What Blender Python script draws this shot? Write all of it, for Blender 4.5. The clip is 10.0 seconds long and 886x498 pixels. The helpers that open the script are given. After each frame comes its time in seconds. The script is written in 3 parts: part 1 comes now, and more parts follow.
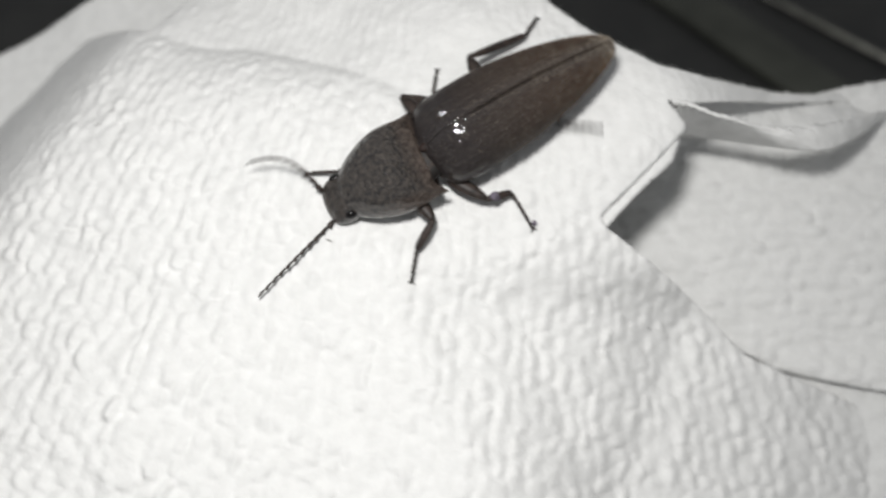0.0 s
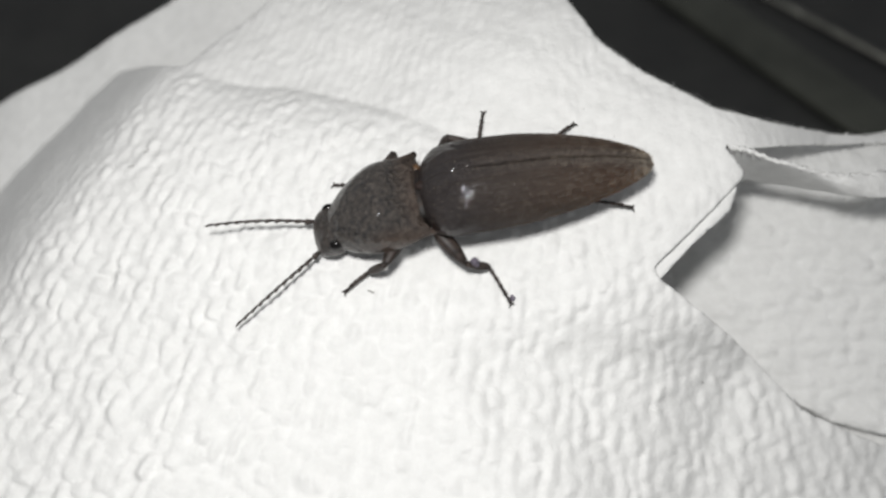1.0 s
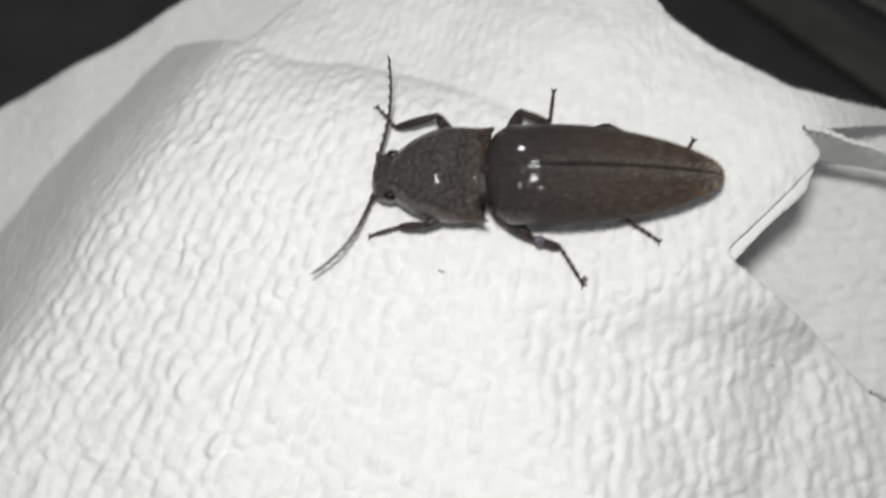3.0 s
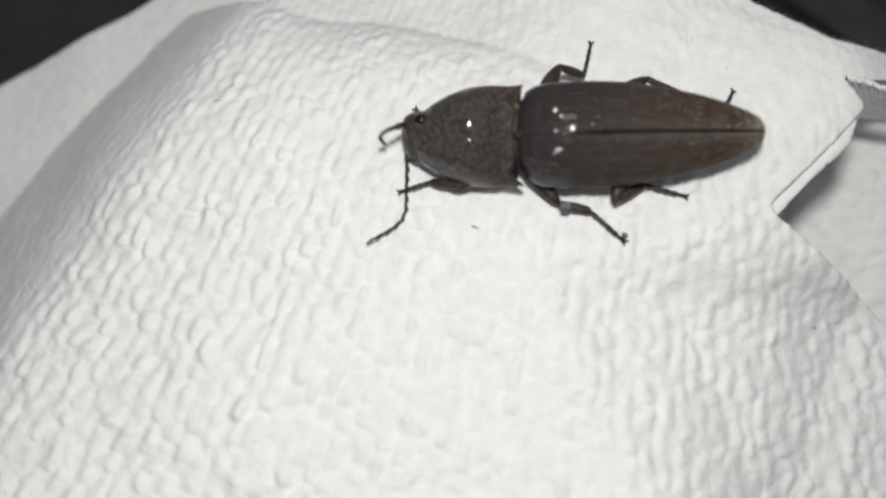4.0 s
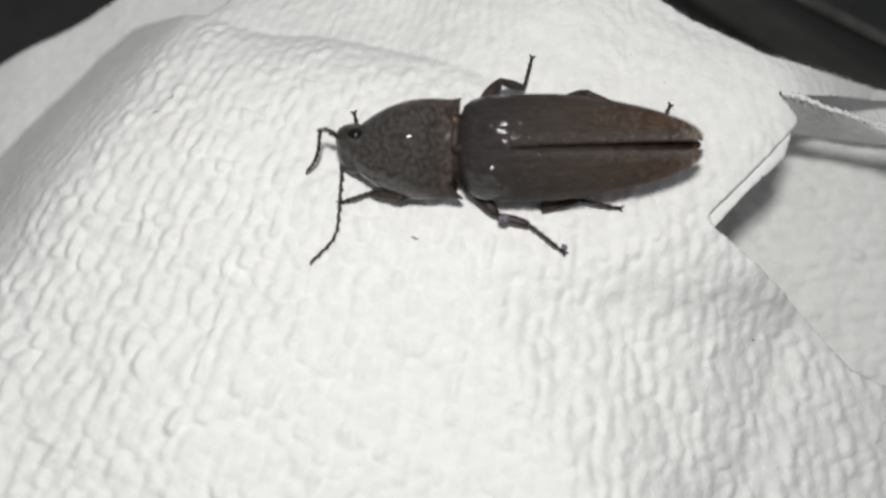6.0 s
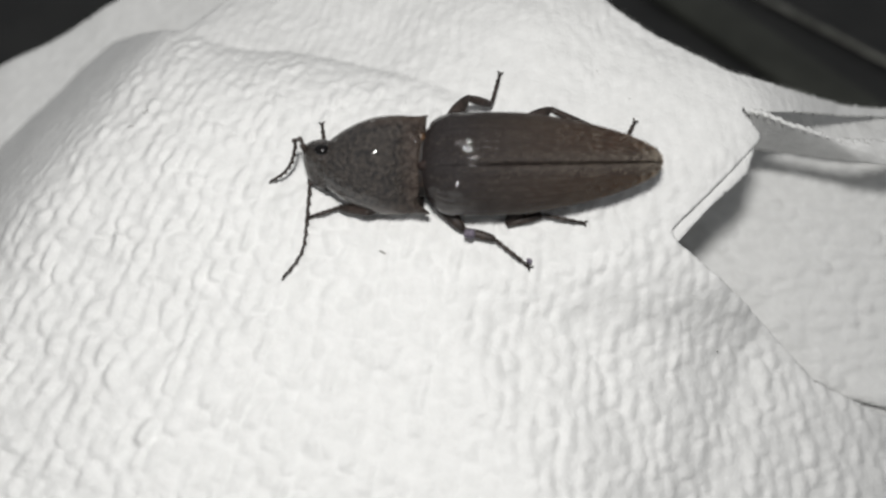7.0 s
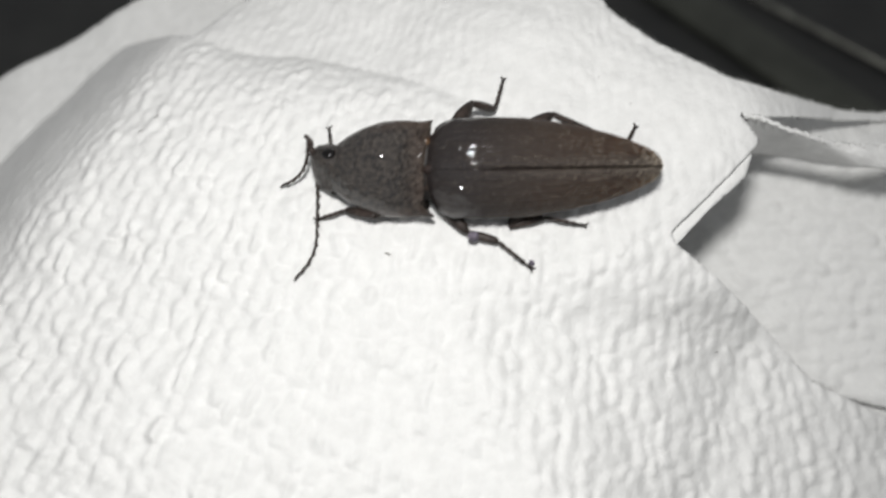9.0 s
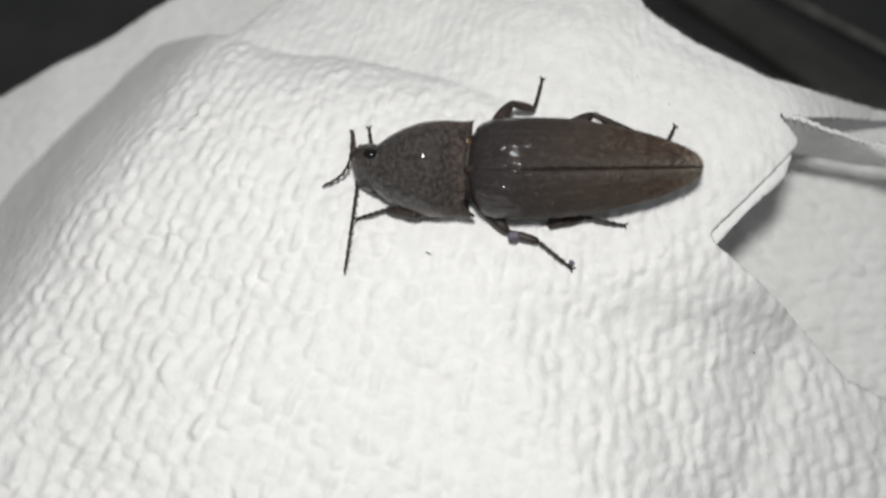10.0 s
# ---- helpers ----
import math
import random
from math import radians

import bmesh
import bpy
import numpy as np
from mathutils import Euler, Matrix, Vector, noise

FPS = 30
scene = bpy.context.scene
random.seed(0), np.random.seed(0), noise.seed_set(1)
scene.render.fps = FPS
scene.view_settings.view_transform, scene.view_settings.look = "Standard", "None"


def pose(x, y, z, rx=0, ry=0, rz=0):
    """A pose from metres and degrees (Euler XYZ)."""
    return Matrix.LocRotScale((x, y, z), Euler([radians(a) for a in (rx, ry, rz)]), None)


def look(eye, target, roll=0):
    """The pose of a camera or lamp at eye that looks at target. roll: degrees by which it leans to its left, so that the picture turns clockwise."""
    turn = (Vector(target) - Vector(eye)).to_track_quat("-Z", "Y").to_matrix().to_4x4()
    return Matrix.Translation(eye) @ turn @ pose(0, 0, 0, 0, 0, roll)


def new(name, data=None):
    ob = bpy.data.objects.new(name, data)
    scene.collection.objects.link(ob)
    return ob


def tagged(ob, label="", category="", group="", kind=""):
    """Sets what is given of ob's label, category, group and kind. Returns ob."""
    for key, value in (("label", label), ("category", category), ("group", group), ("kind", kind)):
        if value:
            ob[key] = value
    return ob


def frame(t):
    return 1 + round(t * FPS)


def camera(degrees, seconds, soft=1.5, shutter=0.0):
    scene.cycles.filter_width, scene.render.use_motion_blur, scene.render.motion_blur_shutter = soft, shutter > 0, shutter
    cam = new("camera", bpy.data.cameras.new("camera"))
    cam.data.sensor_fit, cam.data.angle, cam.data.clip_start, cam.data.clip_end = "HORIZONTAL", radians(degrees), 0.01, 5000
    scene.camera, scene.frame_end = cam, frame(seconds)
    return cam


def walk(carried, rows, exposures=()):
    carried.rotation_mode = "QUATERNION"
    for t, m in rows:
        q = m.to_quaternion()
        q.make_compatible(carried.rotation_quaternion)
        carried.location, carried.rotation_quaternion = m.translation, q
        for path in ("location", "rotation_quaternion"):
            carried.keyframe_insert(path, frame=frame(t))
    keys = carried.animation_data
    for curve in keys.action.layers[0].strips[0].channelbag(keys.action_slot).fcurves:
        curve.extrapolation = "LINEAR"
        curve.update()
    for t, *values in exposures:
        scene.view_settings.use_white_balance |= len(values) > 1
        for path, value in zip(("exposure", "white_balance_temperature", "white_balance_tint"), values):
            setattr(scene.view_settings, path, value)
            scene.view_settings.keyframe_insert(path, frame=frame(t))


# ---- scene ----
cam = camera(50, 10.0, soft=2.5, shutter=0.9)
cam.data.dof.use_dof, cam.data.dof.focus_distance, cam.data.dof.aperture_fstop = True, 0.0645, 20.0
PATH = [
    (0, pose(0.00665, -0.03742, 0.08746, 32.23, 1.05, -0.23)),
    (0.2, pose(0.00517, -0.03736, 0.08673, 32.97, 0.79, -0.35)),
    (0.5, pose(0.00511, -0.03523, 0.08833, 32.15, 1.12, 0.12)),
    (1, pose(0.00468, -0.03308, 0.08705, 32.31, 1.73, 0.65)),
    (1.2, pose(0.00396, -0.03357, 0.08675, 32.15, 1.77, 0.80)),
    (1.5, pose(0.00338, -0.03436, 0.08705, 31.80, 1.96, 1.01)),
    (2, pose(0.00272, -0.03404, 0.08600, 31.02, 2.03, 1.16)),
    (2.2, pose(0.00225, -0.03317, 0.08632, 31.07, 1.73, 0.95)),
    (2.5, pose(0.00228, -0.03205, 0.08735, 31.26, 1.92, 1.08)),
    (3, pose(0.00069, -0.03258, 0.08663, 30.93, 2.08, 1.42)),
    (3.2, pose(0.00014, -0.03370, 0.08557, 30.83, 2.04, 1.47)),
    (4.3, pose(-0.00226, -0.03648, 0.08173, 33.46, 1.56, 0.46)),
    (4.5, pose(0.00024, -0.03765, 0.08139, 34.24, 1.27, 0.03)),
    (4.8, pose(0.00181, -0.03652, 0.08160, 34.64, 0.96, -0.48)),
    (5, pose(0.00322, -0.03688, 0.08123, 35.50, 0.74, -0.61)),
    (5.2, pose(0.00211, -0.03636, 0.08100, 35.28, 1.03, -0.58)),
    (6.3, pose(-0.00076, -0.03606, 0.08250, 33.99, -0.42, -0.27)),
    (6.5, pose(0.00124, -0.03615, 0.08332, 33.99, -0.18, -0.27)),
    (7, pose(0.00142, -0.03598, 0.08297, 34.17, -0.24, -0.24)),
    (7.5, pose(0.00000, -0.03562, 0.08486, 33.00, 0.00, 0.00)),
    (8, pose(-0.00011, -0.03598, 0.08429, 33.87, 0.10, 0.13)),
    (8.5, pose(0.00175, -0.03555, 0.08497, 34.62, -0.22, -0.23)),
    (9, pose(0.00134, -0.03670, 0.08416, 34.22, -0.11, -0.08)),
    (9.5, pose(-0.00025, -0.03733, 0.08409, 33.48, 0.14, 0.25)),
    (10, pose(-0.00063, -0.03663, 0.08452, 33.95, 0.29, 0.47)),
]
walk(cam, PATH, exposures=[(0, 0), (2.0, 0), (2.5, -0.18), (3.0, -0.08), (4.5, -0.18), (5.0, -0.14), (5.2, -0.10), (6.5, -0.15), (7.5, -0.12), (8.0, -0.12), (8.5, -0.11), (9.0, 0), (9.5, -0.08), (10.0, -0.12)])

# The towel's working frame: millimetres, x along the beetle, y up the slope, h out of the paper.
MM = 0.001
SLOPE = pose(0, 0, 0.030, 25)


def on_towel(x, y, h):
    return SLOPE @ Vector((x * MM, y * MM, h * MM))


# ---- light: dim room and one small bright lamp above and beside the lens ----
world = bpy.data.worlds.new("room_light")
scene.world = world
world.use_nodes = True
world.node_tree.nodes["Background"].inputs["Color"].default_value = (0.95, 0.97, 1.0, 1)
world.node_tree.nodes["Background"].inputs["Strength"].default_value = 0.18

lamp = new("phone_torch", bpy.data.lights.new("phone_torch", "SPOT"))
lamp.data.energy = 0.243
lamp.data.spot_size, lamp.data.spot_blend = radians(120), 1.0
lamp.data.shadow_soft_size = 0.0052
lamp.data.color = (1.0, 0.99, 0.972)
lamp.matrix_world = look(on_towel(-1, 9, 80), on_towel(-9, -16, 3))
scene.view_settings.exposure = 0.0


# ---- materials ----
def material(name, colour, rough=0.6, spec=0.5):
    m = bpy.data.materials.new(name)
    m.use_nodes = True
    p = m.node_tree.nodes["Principled BSDF"]
    p.inputs["Base Color"].default_value = (*colour, 1)
    p.inputs["Roughness"].default_value = rough
    p.inputs["Specular IOR Level"].default_value = spec
    return m


def node(m, kind, **inputs):
    n = m.node_tree.nodes.new(kind)
    for key, value in inputs.items():
        n.inputs[key.replace("_", " ")].default_value = value
    return n


def noise_node(m, scale, detail=4.0, rough=0.6):
    c = m.node_tree.nodes.new("ShaderNodeTexCoord")
    n = node(m, "ShaderNodeTexNoise", Scale=scale, Detail=detail, Roughness=rough)
    m.node_tree.links.new(c.outputs["Object"], n.inputs["Vector"])
    return n


def mottled(m, a, b, scale, low=0.35, high=0.65, detail=4.0):
    """Base colour between a and b by noise."""
    n = noise_node(m, scale, detail)
    r = m.node_tree.nodes.new("ShaderNodeValToRGB")
    r.color_ramp.elements[0].position, r.color_ramp.elements[1].position = low, high
    r.color_ramp.elements[0].color, r.color_ramp.elements[1].color = (*a, 1), (*b, 1)
    m.node_tree.links.new(n.outputs["Fac"], r.inputs["Fac"])
    m.node_tree.links.new(r.outputs["Color"], m.node_tree.nodes["Principled BSDF"].inputs["Base Color"])
    return r


def relief(m, scales, distance):
    """Bump from noises added together: (scale, weight) each."""
    links = m.node_tree.links
    last = None
    for scale, weight in scales:
        n = noise_node(m, scale, 3.0)
        k = m.node_tree.nodes.new("ShaderNodeMath")
        k.operation = "MULTIPLY_ADD"
        k.inputs[1].default_value = weight
        k.inputs[2].default_value = 0.0
        links.new(n.outputs["Fac"], k.inputs[0])
        if last:
            links.new(last.outputs[0], k.inputs[2])
        last = k
    b = node(m, "ShaderNodeBump", Strength=1.0, Distance=distance)
    links.new(last.outputs[0], b.inputs["Height"])
    links.new(b.outputs["Normal"], m.node_tree.nodes["Principled BSDF"].inputs["Normal"])


PAPER = material("white_tissue_paper", (0.84, 0.84, 0.82), 0.95, 0.2)
mottled(PAPER, (0.80, 0.80, 0.785), (0.87, 0.87, 0.855), 900.0)
relief(PAPER, ((1500.0, 1.0), (3800.0, 0.4)), 0.00010)

ELYTRON = material("brown_wing_case", (0.03, 0.02, 0.016), 0.50, 0.30)
mottled(ELYTRON, (0.058, 0.046, 0.039), (0.082, 0.065, 0.054), 3000.0)
relief(ELYTRON, ((5200.0, 1.0), (2600.0, 0.7)), 0.00016)

SHIELD = material("dark_grey_shield", (0.03, 0.028, 0.028), 0.5, 0.25)
mottled(SHIELD, (0.023, 0.022, 0.0225), (0.084, 0.072, 0.063), 3000.0)
relief(SHIELD, ((3800.0, 1.0), (1500.0, 0.8)), 0.00032)

HEAD = material("brown_head", (0.04, 0.03, 0.025), 0.4, 0.5)
mottled(HEAD, (0.014, 0.012, 0.011), (0.052, 0.041, 0.034), 2200.0)
relief(HEAD, ((4200.0, 1.0), (1900.0, 0.8)), 0.00020)

LEG = material("dark_brown_leg", (0.03, 0.022, 0.018), 0.5, 0.35)
mottled(LEG, (0.018, 0.014, 0.012), (0.055, 0.040, 0.034), 2500.0)


def polish(m, weight, scale, depth, start=None, end=None):
    """A glossy coat with shallow dents of its own; between start and end along the body it wears off."""
    n = noise_node(m, scale, 0.0)
    b = node(m, "ShaderNodeBump", Strength=1.0, Distance=depth)
    p = m.node_tree.nodes["Principled BSDF"]
    m.node_tree.links.new(n.outputs["Fac"], b.inputs["Height"])
    m.node_tree.links.new(b.outputs["Normal"], p.inputs["Coat Normal"])
    p.inputs["Coat Weight"].default_value = weight
    p.inputs["Coat Roughness"].default_value = 0.05
    if start is not None:
        c = m.node_tree.nodes.new("ShaderNodeTexCoord")
        x = m.node_tree.nodes.new("ShaderNodeSeparateXYZ")
        r = node(m, "ShaderNodeMapRange", From_Min=end, From_Max=start, To_Min=0.03, To_Max=weight)
        m.node_tree.links.new(c.outputs["Object"], x.inputs[0])
        m.node_tree.links.new(x.outputs[0], r.inputs["Value"])
        m.node_tree.links.new(r.outputs[0], p.inputs["Coat Weight"])


polish(SHIELD, 0.70, 1900.0, 0.00008, 0.0021, 0.0008)
polish(ELYTRON, 0.70, 1900.0, 0.00009, -0.0026, -0.0038)
polish(HEAD, 0.35, 1800.0, 0.00018)
glow = ELYTRON.node_tree.nodes.new("ShaderNodeBsdfTranslucent")
glow.inputs["Color"].default_value = (0.74, 0.38, 0.13, 1)
both = ELYTRON.node_tree.nodes.new("ShaderNodeMixShader")
where = ELYTRON.node_tree.nodes.new("ShaderNodeTexCoord")
apart = ELYTRON.node_tree.nodes.new("ShaderNodeSeparateXYZ")
thin = node(ELYTRON, "ShaderNodeMapRange", From_Min=-0.003, From_Max=-0.0125, To_Min=0.08, To_Max=0.52)
ELYTRON.node_tree.links.new(where.outputs["Object"], apart.inputs[0])
ELYTRON.node_tree.links.new(apart.outputs[0], thin.inputs["Value"])
# the seam between the cases is thick and lets no light through
offset = ELYTRON.node_tree.nodes.new("ShaderNodeMath")
offset.operation = "ABSOLUTE"
seam = node(ELYTRON, "ShaderNodeMapRange", From_Min=0.0003, From_Max=0.0009, To_Min=0.0, To_Max=1.0)
passing = ELYTRON.node_tree.nodes.new("ShaderNodeMath")
passing.operation = "MULTIPLY"
ELYTRON.node_tree.links.new(apart.outputs[1], offset.inputs[0])
ELYTRON.node_tree.links.new(offset.outputs[0], seam.inputs["Value"])
ELYTRON.node_tree.links.new(thin.outputs[0], passing.inputs[0])
ELYTRON.node_tree.links.new(seam.outputs[0], passing.inputs[1])
ELYTRON.node_tree.links.new(passing.outputs[0], both.inputs["Fac"])
# the shoulders are darker than the rest
dark = node(ELYTRON, "ShaderNodeMapRange", From_Min=-0.0095, From_Max=-0.0026, To_Min=0.0, To_Max=0.88)
pigment = ELYTRON.node_tree.nodes.new("ShaderNodeMixRGB")
pigment.inputs["Color2"].default_value = (0.022, 0.018, 0.0185, 1)
ELYTRON.node_tree.links.new(apart.outputs[0], dark.inputs["Value"])
ELYTRON.node_tree.links.new(dark.outputs[0], pigment.inputs["Fac"])
ELYTRON.node_tree.links.new(ELYTRON.node_tree.nodes["Color Ramp"].outputs["Color"], pigment.inputs["Color1"])
ELYTRON.node_tree.links.new(pigment.outputs["Color"], ELYTRON.node_tree.nodes["Principled BSDF"].inputs["Base Color"])
ELYTRON.node_tree.links.new(ELYTRON.node_tree.nodes["Principled BSDF"].outputs[0], both.inputs[1])
ELYTRON.node_tree.links.new(glow.outputs[0], both.inputs[2])
ELYTRON.node_tree.links.new(both.outputs[0], ELYTRON.node_tree.nodes["Material Output"].inputs["Surface"])


def rear_tint(m, colour, start, end, most):
    """Another pigment that comes in towards the rear and the thin side margins of a shell, broken up by noise."""
    t = m.node_tree
    c, x, mix = t.nodes.new("ShaderNodeTexCoord"), t.nodes.new("ShaderNodeSeparateXYZ"), t.nodes.new("ShaderNodeMixRGB")
    r = node(m, "ShaderNodeMapRange", From_Min=start, From_Max=end, To_Min=0.0, To_Max=most)
    n, k = noise_node(m, 1300.0, 3.0), t.nodes.new("ShaderNodeMath")
    k.operation = "MULTIPLY"
    t.links.new(c.outputs["Object"], x.inputs[0])
    t.links.new(x.outputs[0], r.inputs["Value"])
    width, margin, more = t.nodes.new("ShaderNodeMath"), node(m, "ShaderNodeMapRange", From_Min=0.0023, From_Max=0.0031, To_Min=0.0, To_Max=most), t.nodes.new("ShaderNodeMath")
    width.operation, more.operation = "ABSOLUTE", "MAXIMUM"
    t.links.new(x.outputs[1], width.inputs[0])
    t.links.new(width.outputs[0], margin.inputs["Value"])
    t.links.new(r.outputs[0], more.inputs[0])
    t.links.new(margin.outputs[0], more.inputs[1])
    t.links.new(more.outputs[0], k.inputs[0])
    t.links.new(n.outputs["Fac"], k.inputs[1])
    t.links.new(k.outputs[0], mix.inputs["Fac"])
    t.links.new(t.nodes["Color Ramp"].outputs["Color"], mix.inputs["Color1"])
    mix.inputs["Color2"].default_value = (*colour, 1)
    t.links.new(mix.outputs["Color"], t.nodes["Principled BSDF"].inputs["Base Color"])


rear_tint(SHIELD, (0.11, 0.065, 0.042), 0.0013, -0.0004, 0.7)
EYE = material("black_eye", (0.006, 0.005, 0.005), 0.20, 0.4)
BELLY = material("red_brown_belly", (0.05, 0.024, 0.014), 0.7, 0.3)
mottled(BELLY, (0.014, 0.009, 0.008), (0.032, 0.018, 0.014), 1200.0)
HINGE = material("amber_hinge_skin", (0.22, 0.10, 0.045), 0.55, 0.3)
mottled(HINGE, (0.012, 0.010, 0.009), (0.060, 0.034, 0.022), 1400.0, 0.48, 0.75)
AMBER = material("amber_skin", (0.30, 0.13, 0.05), 0.35, 0.5)
mottled(AMBER, (0.035, 0.021, 0.013), (0.13, 0.070, 0.032), 2400.0)
TABLE = material("black_worktop", (0.012, 0.0125, 0.011), 0.35, 0.5)
mottled(TABLE, (0.027, 0.0275, 0.027), (0.042, 0.0425, 0.040), 120.0)
RAIL = material("olive_black_rail", (0.03, 0.032, 0.026), 0.45, 0.5)
mottled(RAIL, (0.048, 0.051, 0.042), (0.074, 0.078, 0.064), 160.0)
TRIM = material("dull_steel_trim", (0.22, 0.22, 0.20), 0.4, 0.5)
TRIM.node_tree.nodes["Principled BSDF"].inputs["Metallic"].default_value = 0.8
mottled(TRIM, (0.10, 0.10, 0.09), (0.30, 0.30, 0.27), 200.0)
FLECK = material("grey_fleck", (0.10, 0.09, 0.085), 0.8)
mottled(FLECK, (0.16, 0.15, 0.14), (0.40, 0.38, 0.36), 3000.0)
LINT = material("violet_lint", (0.16, 0.13, 0.19), 0.9)
mottled(LINT, (0.08, 0.07, 0.09), (0.20, 0.175, 0.22), 4000.0)
FIBRE = material("white_fibre", (0.7, 0.7, 0.68), 0.9)


# ---- mesh helpers ----
def smooth_mesh(name, verts, faces, mat):
    me = bpy.data.meshes.new(name)
    me.from_pydata([tuple(v) for v in verts], [], [tuple(f) for f in faces])
    me.materials.append(mat)
    me.shade_smooth()
    me.update()
    return me


def part(name, me, parent, label=""):
    ob = new(name, me)
    ob.parent = parent
    if label:
        tagged(ob, label)
    return ob


def spline(points, n=12):
    """A smooth line through the points."""
    p = np.array(points, float)
    p = np.vstack([2 * p[0] - p[1], p, 2 * p[-1] - p[-2]])
    out = []
    for i in range(1, len(p) - 2):
        for t in np.linspace(0, 1, n, endpoint=False):
            a, b, c, d = p[i - 1:i + 3]
            out.append(0.5 * (2 * b + (c - a) * t + (2 * a - 5 * b + 4 * c - d) * t ** 2 + (3 * b - a - 3 * c + d) * t ** 3))
    out.append(p[-2])
    return np.array(out)


def softplus(d, k):
    return k * np.logaddexp(0, d / k)


def bell(d):
    return np.exp(-d * d)


def wobble(x, y, size, seed=0.0):
    """Cheap smooth noise, about -1 to 1."""
    k = 6.283 / size
    return (np.sin(k * (0.83 * x + 0.55 * y) + 1.7 * seed) + np.sin(k * (-0.42 * x + 1.13 * y) + 2.9 + seed)
            + np.sin(k * (1.31 * x - 0.37 * y) + 0.6 + 2.3 * seed) + np.sin(k * (0.61 * x + 1.47 * y) + 4.1 - seed)) / 2.6


def hashed(i, j, k):
    v = np.sin(i * 127.1 + j * 311.7 + k * 74.7) * 43758.5453
    return v - np.floor(v)


def emboss(x, y, turn, across=0.96, along=1.85):
    """The pressed bumps of tissue: long grains in staggered rows, uneven in place and height."""
    x = x + 0.22 * wobble(x, y, 7.0, 1.0) + 0.07 * wobble(x, y, 2.4, 3.0)
    y = y + 0.22 * wobble(x, y, 8.0, 2.0) + 0.07 * wobble(x, y, 2.7, 5.0)
    if turn is None:
        # rows that draw together towards a far point up the slope
        u = np.hypot(x - 12, y - 70) / along
        v = 66 * np.arctan2(x - 12, 70 - y) / across
    else:
        c, s = math.cos(radians(turn)), math.sin(radians(turn))
        u, v = (c * x + s * y) / along, (-s * x + c * y) / across
    best = np.zeros_like(u)
    j0 = np.round(v)
    for dj in (-1, 0, 1):
        j = j0 + dj
        sway = 0.10 * np.sin(2.4 * u + 6.283 * hashed(j, 3.0, 1)) + 0.05 * np.sin(5.1 * u + 6.283 * hashed(j, 5.0, 2))
        dv = v - j - sway
        w = u + 0.5 * np.mod(j, 2) + 0.25 * (hashed(j, 7.0, 3) - 0.5) + 0.16 * np.sin(3.1 * u + 6.283 * hashed(j, 2.0, 6))
        i = np.floor(w)
        du = w - i - 0.5
        side = dv - 0.30 * (hashed(i, j, 2) - 0.5)
        broad = 0.34 + 0.10 * hashed(i, j, 5)
        end = np.exp(-((0.5 - np.abs(du)) / 0.20) ** 2)
        tall = 0.45 + 0.55 * hashed(i, j, 4)
        best = np.maximum(best, tall * np.exp(-np.abs(side / broad) ** 2.1) * (1 - (0.6 + 0.35 * hashed(i, j, 8)) * end))
    return best * (0.8 + 0.3 * wobble(x, y, 5.3, 0.9)) + 0.14 * wobble(x, y, 2.3, 4.4) + 0.09 * wobble(x, y, 1.1, 1.3) + 0.04 * wobble(x, y, 0.57, 2.3)


def inside_distance(x, y, line):
    """Signed distance to a closed line, positive inside, and the nearest point on it."""
    a, b = line, np.roll(line, -1, axis=0)
    best = np.full(x.shape, 1e9)
    nx, ny = np.zeros_like(x), np.zeros_like(y)
    odd = np.zeros(x.shape, bool)
    for (ax, ay), (bx, by) in zip(a, b):
        ex, ey = bx - ax, by - ay
        L = ex * ex + ey * ey
        if L < 1e-12:
            continue
        t = np.clip(((x - ax) * ex + (y - ay) * ey) / L, 0, 1)
        px, py = ax + t * ex, ay + t * ey
        d = (x - px) ** 2 + (y - py) ** 2
        m = d < best
        best[m], nx[m], ny[m] = d[m], px[m], py[m]
        cross = (ay > y) != (by > y)
        if abs(ey) > 1e-12:
            odd ^= cross & (x < ax + (y - ay) / ey * ex)
    d = np.sqrt(best)
    return np.where(odd, d, -d), nx, ny


